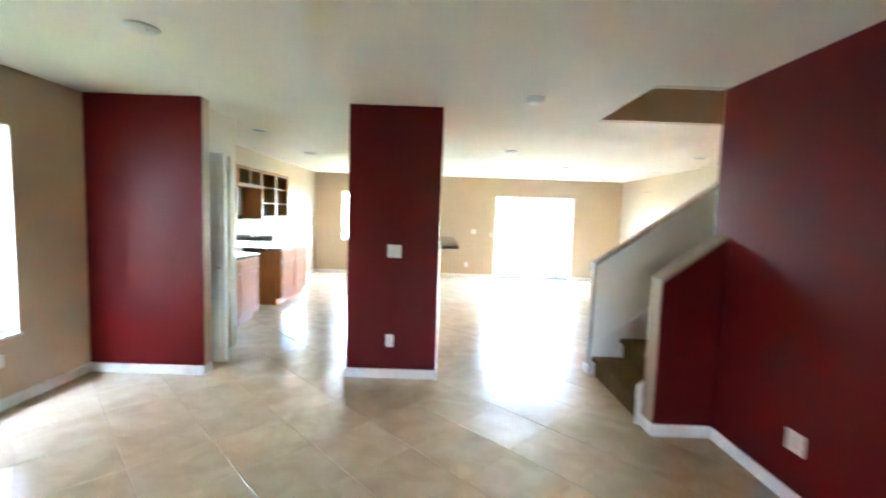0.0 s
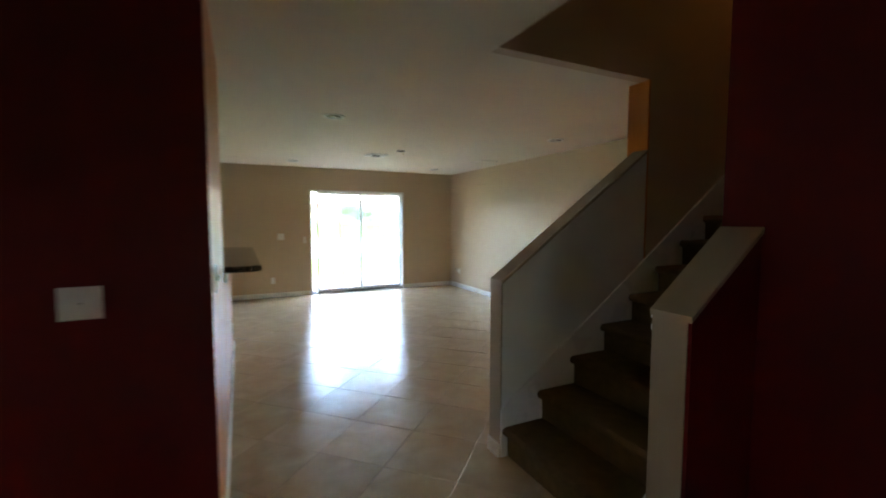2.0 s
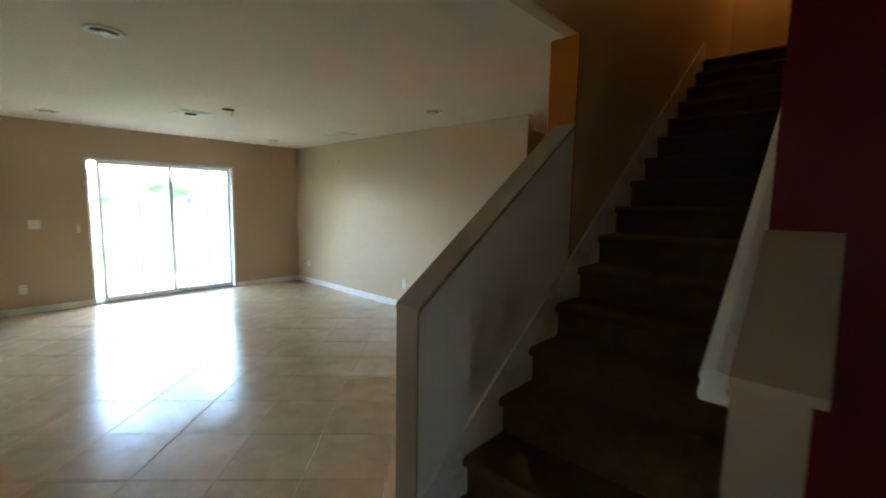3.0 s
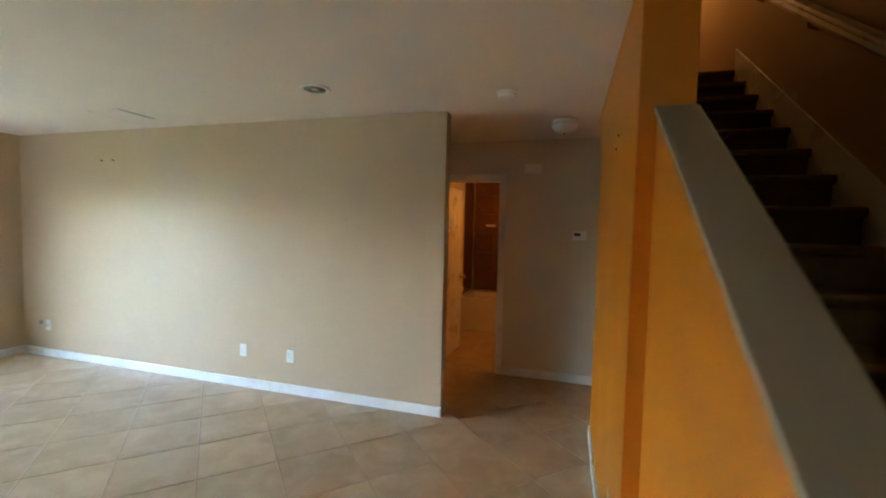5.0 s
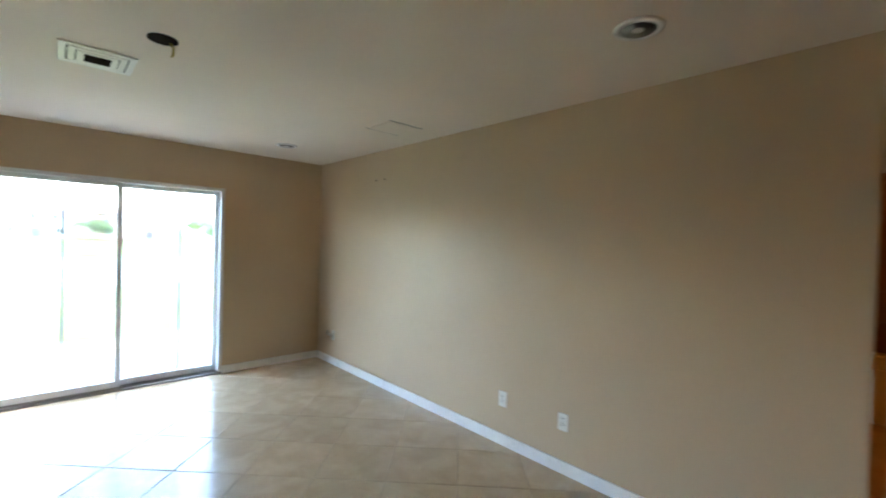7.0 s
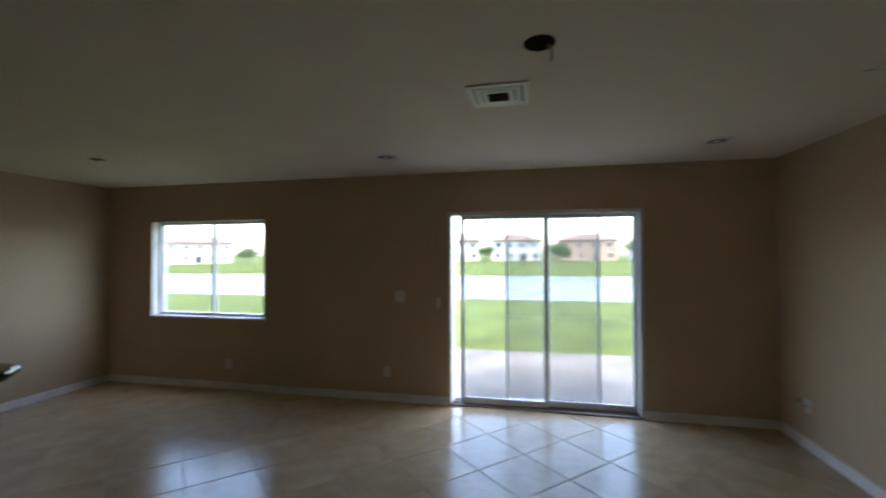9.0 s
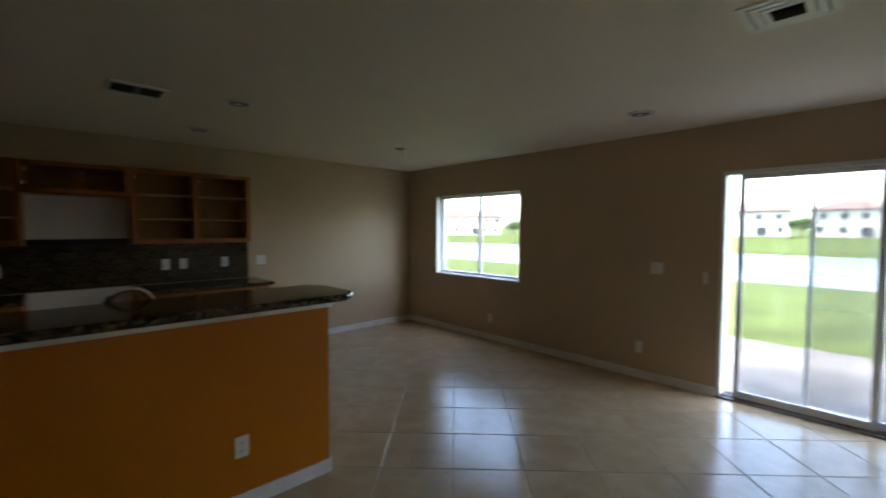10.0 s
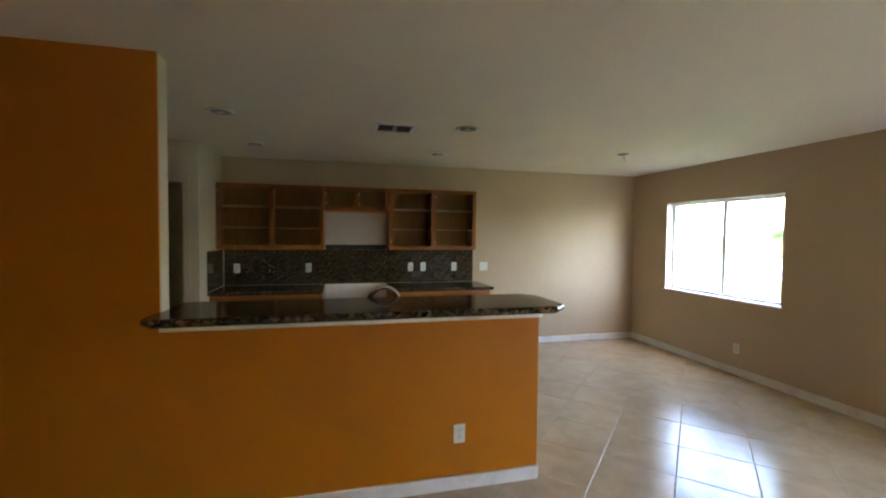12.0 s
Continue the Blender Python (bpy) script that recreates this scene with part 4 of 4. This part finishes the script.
plate("power_outlet", (EX, 8.44, 0.345), -90, OUT + " on tan wall", "outlet")
plate("power_outlet", (5.12, 5.85, 0.36), 180, OUT + " on orange stair wall", "outlet")
plate("power_outlet", (2.048, 8.34, 0.345), 90, OUT + " on orange bar front", "outlet")
plate("light_switch", (2.048, 5.66, 1.21), 90, "white light switch on the orange wall", "light switch", 0.115, "switch")
for yy in (6.42, 7.25, 8.55, 8.72, 9.15):
    plate("power_outlet", (WX + 0.0095, yy, 1.12), 90, "white power outlet set in the granite splashback", "outlet")
plate("light_switch", (WX, 9.58, 1.12), 90, "white light switch beside the kitchen cabinets", "light switch", 0.115, "switch")
ad = plate("power_outlet", (WX, 4.51, 0.35), 90, "white outlet with a plug-in adapter under the window", "outlet")
local("adapter", box(bmesh.new(), -0.03, 0.045, -0.055, -0.009, -0.02, 0.075, 0.01), PLASTIC, ad)

cx = thing("cable_outlet", (EX, 11.6, 0.35, 0, 0, -90), "white cable plate with a short cable stub", "cable outlet")
local("cover", box(bmesh.new(), -0.036, 0.036, -0.007, 0, -0.058, 0.058, 0.003), PLASTIC, cx)
local("cable", tube(bmesh.new(), [(0, -0.007, 0.0), (0, -0.06, 0.01), (0.03, -0.09, 0.05), (0.06, -0.07, 0.03)], 0.006, 8), PLASTIC, cx, smooth=True)
local("plug", turned(bmesh.new(), [(0.012, -0.02), (0.012, 0.02), (0, 0.02)], (0.03, -0.09, 0.055), 12), GREY_METAL, cx)

th = thing("thermostat", (7.63, 5.94, 1.505, 0, 0, -90), "white wall thermostat with a dark display", "thermostat")
local("case", box(bmesh.new(), -0.075, 0.06, -0.03, 0, -0.05, 0.045, 0.008), PLASTIC, th)
local("display", box(bmesh.new(), -0.06, 0.0, -0.032, -0.029, -0.01, 0.02), SLOT, th)
ch = thing("door_chime", (7.63, 6.42, 2.18, 0, 0, -90), "tan painted door chime box on the hall wall", "door chime")
local("case", box(bmesh.new(), -0.09, 0.09, -0.05, 0, -0.06, 0.035, 0.006), PLASTIC, ch)
local("cover", box(bmesh.new(), -0.06, 0.06, -0.03, 0, 0.037, 0.10, 0.006), CREAM, ch)
for yy, x in ((10.75, EX), (10.59, EX)):
    t = thing("wall_anchor", (x, yy, 2.16, 0, 0, -90), "small dark screw anchor remaining in the wall", "screw anchor", "wall anchors")
    local("screw", turned(bmesh.new(), [(0.008, 0), (0.008, -0.004), (0.004, -0.012), (0, -0.013)], (0, 0, 0), 10, "y"), SLOT, t)
for x, z in ((5.36, 2.0), (5.44, 1.95)):
    t = thing("wall_anchor", (x, 5.85, z, 0, 0, 180), "small dark screw hole in the orange wall", "screw anchor", "wall anchors")
    local("screw", turned(bmesh.new(), [(0.007, 0), (0.007, -0.003), (0.003, -0.008), (0, -0.009)], (0, 0, 0), 10, "y"), SLOT, t)


# ---- on the ceiling ----
def can_light(x, y):
    t = thing("recessed_light", (x, y, H), "white trimmed recessed ceiling light, unlit", "ceiling light", "recessed ceiling lights")
    local("trim_ring", turned(bmesh.new(), [(0.072, -0.002), (0.075, -0.010), (0.090, -0.012), (0.099, -0.008), (0.101, 0.0)], (0, 0, 0), 32), TRIM, t, smooth=True)
    local("baffle", turned(bmesh.new(), [(0.073, -0.009), (0.060, -0.004), (0.045, -0.0025), (0, -0.0025)], (0, 0, 0), 28), GREY_METAL, t, "dark grey baffle", True)
    local("bulb", turned(bmesh.new(), [(0.034, -0.0025), (0.034, -0.006), (0.022, -0.010), (0, -0.011)], (0, 0, 0), 20), PLASTIC, t, smooth=True)
    return t


first = can_light(3.0, 7.735)
for x, y in ((5.73, 7.74), (5.65, 11.22), (2.985, 11.15), (1.01, 8.69), (0.99, 6.76), (-0.18, 6.79), (-0.17, 8.70)):
    copy_thing(first, pose(x, y, H))

bl = thing("blank_cover", (0.42, 3.98, H), "flat white round blank cover on the ceiling", "ceiling cover")
local("disc", turned(bmesh.new(), [(0.085, 0), (0.085, -0.005), (0.078, -0.009), (0, -0.010)], (0, 0, 0), 32), PLASTIC, bl, smooth=True)
local("screw", turned(bmesh.new(), [(0.006, -0.009), (0.006, -0.012), (0, -0.012)], (0.03, 0, 0), 10), GREY_METAL, bl)

# opened ceiling box with a loose wire
bx = thing("ceiling_box", (4.29, 9.40, H), "open dark ceiling box with a loose yellow wire", "junction box")
local("rim", turned(bmesh.new(), [(0.058, -0.002), (0.064, -0.005), (0.064, 0)], (0, 0, 0), 28), CAVITY, bx, smooth=True)
local("cavity", turned(bmesh.new(), [(0.058, -0.003), (0, -0.0034)], (0, 0, 0), 28), CAVITY, bx)
WIRE = material("yellow_wire", (0.5, 0.42, 0.1), 0.5)
local("wire", tube(bmesh.new(), [(0.035, 0.02, 0), (0.05, 0.03, -0.02), (0.052, 0.04, -0.045), (0.045, 0.045, -0.06)], 0.005, 8), WIRE, bx, smooth=True)
hk = thing("ceiling_box", (0.41, 10.67, H), "small open ceiling box with hanging wires", "junction box")
local("rim", turned(bmesh.new(), [(0.05, -0.002), (0.056, -0.005), (0.056, 0)], (0, 0, 0), 24), GREY_METAL, hk, smooth=True)
local("cavity", turned(bmesh.new(), [(0.05, -0.003), (0, -0.0032)], (0, 0, 0), 24), SLOT, hk)
local("wire", tube(bmesh.new(), [(0, 0, 0), (0.02, 0.01, -0.04), (0.03, 0.0, -0.09)], 0.006, 8), PLASTIC, hk, smooth=True)


def air_vent(x, y, w, d, label, slats, turn=0):
    t = thing("air_vent", (x, y, H, 0, 0, turn), label, "air vent")
    bm = bmesh.new()
    for b in ((-w / 2, w / 2, -d / 2, -d / 2 + 0.025), (-w / 2, w / 2, d / 2 - 0.025, d / 2), (-w / 2, -w / 2 + 0.025, -d / 2 + 0.025, d / 2 - 0.025), (w / 2 - 0.025, w / 2, -d / 2 + 0.025, d / 2 - 0.025)):
        box(bm, *b, -0.016, 0, 0.003)
    local("frame", bm, PLASTIC, t)
    local("backing", box(bmesh.new(), -w / 2 + 0.02, w / 2 - 0.02, -d / 2 + 0.02, d / 2 - 0.02, -0.003, -0.001), SLOT, t)
    for k in range(slats):
        y_ = -d / 2 + 0.03 + (k + 0.5) * (d - 0.06) / slats
        bm = prism(bmesh.new(), [(y_ - 0.006, -0.004), (y_ - 0.004, -0.004), (y_ + 0.008, -0.018), (y_ + 0.006, -0.018)], "x", -w / 2 + 0.026, w / 2 - 0.026)
        local("slat", bm, PLASTIC, t)
    return t


v = thing("air_vent", (4.08, 9.93, H, 0, 0, 0), "square white ceiling air vent with a dark middle", "air vent")
bm = bmesh.new()
for k, (r, z) in enumerate(((0.16, -0.010), (0.122, -0.012), (0.086, -0.014))):
    q = r - 0.03
    for b in ((-r, r, -r, -q), (-r, r, q, r), (-r, -q, -q, q), (q, r, -q, q)):
        box(bm, *b, z, z + 0.008, 0.002)
local("frame", bm, PLASTIC, v)
local("backing", box(bmesh.new(), -0.14, 0.14, -0.14, 0.14, -0.003, -0.001), SLOT, v)
local("core", box(bmesh.new(), -0.056, 0.056, -0.05, 0.05, -0.02, -0.012, 0.002), CAVITY, v, "dark square middle")
kv = air_vent(0.88, 8.08, 0.27, 0.33, "grey louvred kitchen ceiling air vent", 0)
for y_ in (-0.012, 0.008):
    local("divider", box(bmesh.new(), -0.11, 0.11, y_, y_ + 0.006, -0.018, -0.003), PLASTIC, kv)
for k in range(4):
    x_ = -0.09 + 0.05 * k
    local("slat", prism(bmesh.new(), [(x_, -0.004), (x_ + 0.002, -0.004), (x_ + 0.016, -0.014), (x_ + 0.014, -0.014)], "y", -0.14, 0.14), GREY_METAL, kv)
hatch = thing("access_panel", (5.985, 9.84, H), "flush white ceiling access panel with open joints", "access panel")
local("panel", box(bmesh.new(), -0.14, 0.14, -0.155, 0.155, -0.006, 0.0, 0.002), CEIL, hatch)
for xa_, xb_, ya_, yb_ in ((-0.165, 0.165, 0.158, 0.17), (-0.165, 0.165, -0.17, -0.158)):
    local("joint", box(bmesh.new(), xa_, xb_, ya_, yb_, -0.0025, -0.0005), GREY_METAL, hatch)


def smoke_alarm(x, y, label):
    t = thing("smoke_alarm", (x, y, H), label, "smoke alarm", "smoke alarms")
    local("base", turned(bmesh.new(), [(0.072, 0), (0.072, -0.012), (0.066, -0.014), (0, -0.014)], (0, 0, 0), 32), PLASTIC, t, smooth=True)
    local("cover", turned(bmesh.new(), [(0.064, -0.014), (0.064, -0.03), (0.055, -0.042), (0.03, -0.046), (0, -0.046)], (0, 0, 0), 32), PLASTIC, t)
    local("test_button", turned(bmesh.new(), [(0.012, -0.045), (0.012, -0.049), (0, -0.05)], (0.025, -0.01, 0), 14), FRAME_GREY, t)


smoke_alarm(2.77, 5.04, "round white smoke alarm near the red pillar")
smoke_alarm(6.07, 6.49, "round white smoke alarm near the hall")
dm = thing("dome_light", (6.9, 6.12, H), "unlit white glass dome ceiling light in the hall", "ceiling light")
local("base", turned(bmesh.new(), [(0.105, 0), (0.105, -0.025), (0.095, -0.03), (0, -0.03)], (0, 0, 0), 32), TRIM, dm, smooth=True)
local("shade", turned(bmesh.new(), [(0.10, -0.028), (0.105, -0.05), (0.09, -0.08), (0.05, -0.10), (0.012, -0.105), (0, -0.105)], (0, 0, 0), 32), PLASTIC, dm, smooth=True)
local("finial", turned(bmesh.new(), [(0.012, -0.104), (0.012, -0.112), (0.006, -0.12), (0, -0.121)], (0, 0, 0), 12), CHROME, dm, smooth=True)

# ---- bathroom and side room, as seen through their doorways ----
tub = thing("bathtub", (9.72, 6.8, 0), "white enamel bathtub with an apron front", "bathtub")
bm = bmesh.new()
ra, rb, rc, rd = 9.36, 10.14, 6.0, 7.6
box(bm, ra, ra + 0.07, rc, rd, 0, 0.50, 0.012)
box(bm, rb - 0.07, rb, rc, rd, 0, 0.50, 0.012)
box(bm, ra + 0.07, rb - 0.07, rc, rc + 0.09, 0, 0.50, 0.012)
box(bm, ra + 0.07, rb - 0.07, rd - 0.09, rd, 0, 0.50, 0.012)
box(bm, ra + 0.07, rb - 0.07, rc + 0.09, rd - 0.09, 0, 0.12)
part("shell", bm, TUB, tub)
tile_wall = thing("tile_surround", (10.2, 6.8, 0.5), "brown glazed tile surround above the bathtub", "tiled wall")
bt = mesh_from("tile", box(bmesh.new(), 0, 0.01, 0.0007, 0.3193, 0.0007, 0.3193, 0.0006), BROWN_TILE)
bt_side = mesh_from("tile", box(bmesh.new(), 0.0007, 0.3193, -0.01, 0, 0.0007, 0.3193, 0.0006), BROWN_TILE)
for kz in range(6):
    for ky in range(5):
        ob = new("tile", bt)
        ob.parent, ob.matrix_parent_inverse, ob.location = tile_wall, tile_wall.matrix_world.inverted(), (10.265, 5.99 + 0.32 * ky, 0.505 + 0.32 * kz)
    for kx in range(2):
        ob = new("tile", bt_side)
        ob.parent, ob.matrix_parent_inverse, ob.location = tile_wall, tile_wall.matrix_world.inverted(), (9.62 + 0.32 * kx, 7.615, 0.505 + 0.32 * kz)
tb = thing("towel_bar", (9.1, 7.62, 1.4), "chrome towel bar on the bathroom wall", "towel bar")
part("bar", tube(bmesh.new(), [(8.85, 7.55, 1.4), (9.35, 7.55, 1.4)], 0.009, 10), CHROME, tb, smooth=True)
for x in (8.85, 9.35):
    part("bracket", tube(bmesh.new(), [(x, 7.62, 1.4), (x, 7.54, 1.4)], 0.014, 10), CHROME, tb, smooth=True)
tp = thing("toilet_roll_holder", (9.15, 7.62, 0.66), "white toilet roll on a wall holder", "toilet roll")
part("roll", tube(bmesh.new(), [(9.10, 7.55, 0.66), (9.21, 7.55, 0.66)], 0.05, 18), PLASTIC, tp)
part("holder", tube(bmesh.new(), [(9.08, 7.62, 0.66), (9.08, 7.55, 0.66), (9.23, 7.55, 0.66), (9.23, 7.62, 0.66)], 0.009, 8), CHROME, tp)
sd = thing("soap_dish", (10.26, 7.3, 1.6), "white ceramic soap dish on brown tiles", "soap dish")
part("dish", box(bmesh.new(), 10.17, 10.265, 7.22, 7.38, 1.58, 1.62, 0.012), TUB, sd)
for x, y, nm in ((8.6, 6.25, "bathroom"), (9.2, 4.4, "side room")):
    fx = thing("ceiling_lamp", (x, y, H), "lit warm ceiling lamp in the " + nm, "ceiling light")
    part("base", turned(bmesh.new(), [(0.10, 0), (0.10, -0.02), (0, -0.022)], (x, y, H), 24), CHROME, fx, smooth=True)
    part("bulb", turned(bmesh.new(), [(0.02, -0.022), (0.03, -0.05), (0.035, -0.08), (0.02, -0.105), (0, -0.11)], (x, y, H), 18), glow("warm_bulb", (1.0, 0.36, 0.06), 1.5), fx, smooth=True)
sh = thing("shower_surround", (9.69, 5.0, 0.4), "cream shower wall panel with a dark valve", "shower")
part("panel", box(bmesh.new(), 9.66, 9.7, 4.0, 5.69, 0.05, 1.80, 0.006), CREAM, sh)
part("edge_strip", box(bmesh.new(), 9.65, 9.662, 4.0, 5.69, 1.80, 1.812), SLOT, sh)
part("valve", turned(bmesh.new(), [(0.07, 0), (0.07, -0.01), (0.03, -0.02), (0.03, -0.06), (0, -0.06)], (9.66, 5.02, 1.30), 20, "x"), BRONZE, sh, smooth=True)

tagged(part("trim_floor_joint", prism(bmesh.new(), [(1.271, 10.0825), (1.273, 10.0845), (2.49, 8.8675), (2.488, 8.8655)], "z", -0.002, 0.0006), SEALANT),
       "pale filler in one long floor joint", "floor joint", kind="structure")

# ---- floor tiles: 18 inch ceramic, laid diagonally ----
SIZE = 0.457
STEP = SIZE * math.sqrt(2)
RECTS = [(WX, 4.035, SOUTH, 4.60), (WX, EX, 4.60, NY), (EX, 7.63, 4.3, 7.5)]
floor = bpy.data.objects["floor"]


def inside(x, y):
    return any(a - 1e-6 <= x <= b + 1e-6 and c - 1e-6 <= y <= d_ + 1e-6 for a, b, c, d_ in RECTS)


def clip(poly, a, b, c, d_):
    for axis, bound, sign in ((0, a, 1), (0, b, -1), (1, c, 1), (1, d_, -1)):
        out = []
        for k in range(len(poly)):
            p, q = poly[k - 1], poly[k]
            fp, fq = sign * (p[axis] - bound), sign * (q[axis] - bound)
            if (fp >= 0) != (fq >= 0):
                u = fp / (fp - fq)
                out.append((p[0] + u * (q[0] - p[0]), p[1] + u * (q[1] - p[1])))
            if fq >= 0:
                out.append(q)
        poly = out
        if len(poly) < 3:
            return []
    return poly


def tile_prism(bm, poly, ease=0.0046):
    cx = sum(p[0] for p in poly) / len(poly)
    cy = sum(p[1] for p in poly) / len(poly)
    lo = [bm.verts.new((x, y, -0.010)) for x, y in poly]
    mid = [bm.verts.new((x, y, -0.0018)) for x, y in poly]
    hi = []
    for x, y in poly:
        r = math.hypot(x - cx, y - cy)
        k = 1 - ease / max(r, 0.01)
        hi.append(bm.verts.new((cx + (x - cx) * k, cy + (y - cy) * k, 0)))
    n = len(poly)
    for k in range(n):
        bm.faces.new((lo[k], lo[(k + 1) % n], mid[(k + 1) % n], mid[k]))
        bm.faces.new((mid[k], mid[(k + 1) % n], hi[(k + 1) % n], hi[k]))
    bm.faces.new(hi)


half = STEP / 2 - 0.0032
diamond = [(half, 0), (0, half), (-half, 0), (0, -half)]
bm = bmesh.new()
tile_prism(bm, diamond)
whole = mesh_from("tile", bm, TILE)
rest = bmesh.new()
cells = []
for i in range(-40, 40):
    for j in range(-10, 60):
        # joints lie where y - x = 3.0 + k * STEP and x + y = 10.06 + k * STEP
        dm_, sm_ = 3.0 + (i + 0.5) * STEP, 10.06 + (j - 20 + 0.5) * STEP
        cx_, cy_ = (sm_ - dm_) / 2, (sm_ + dm_) / 2
        if -2 < cx_ < 8.3 and SOUTH - 1 < cy_ < 13:
            cells.append((abs(cx_ - 3.4) + abs(cy_ - 7.6) * 0.8, cx_, cy_))
cells.sort()
count = 0
for _, cx_, cy_ in cells:
    poly = [(cx_ + u, cy_ + v_) for u, v_ in diamond]
    full = all(inside(x, y) for x, y in poly) and all(inside((poly[k][0] + poly[k - 1][0]) / 2, (poly[k][1] + poly[k - 1][1]) / 2) for k in range(4))
    tilt = (random.uniform(-0.0007, 0.0007), random.uniform(-0.0007, 0.0007))
    if full and count < 300:
        ob = new("tile", whole)
        ob.parent = floor
        ob.location = (cx_, cy_, random.uniform(-0.0004, 0.0004))
        ob.rotation_euler = (tilt[0], tilt[1], 0)
        count += 1
    elif full:
        tile_prism(rest, poly)
    else:
        for r in RECTS:
            q = clip(poly, *r)
            if q:
                tile_prism(rest, q)
edge = part("edge_tiles", rest, TILE, floor)
edge["kind"] = "stuff"
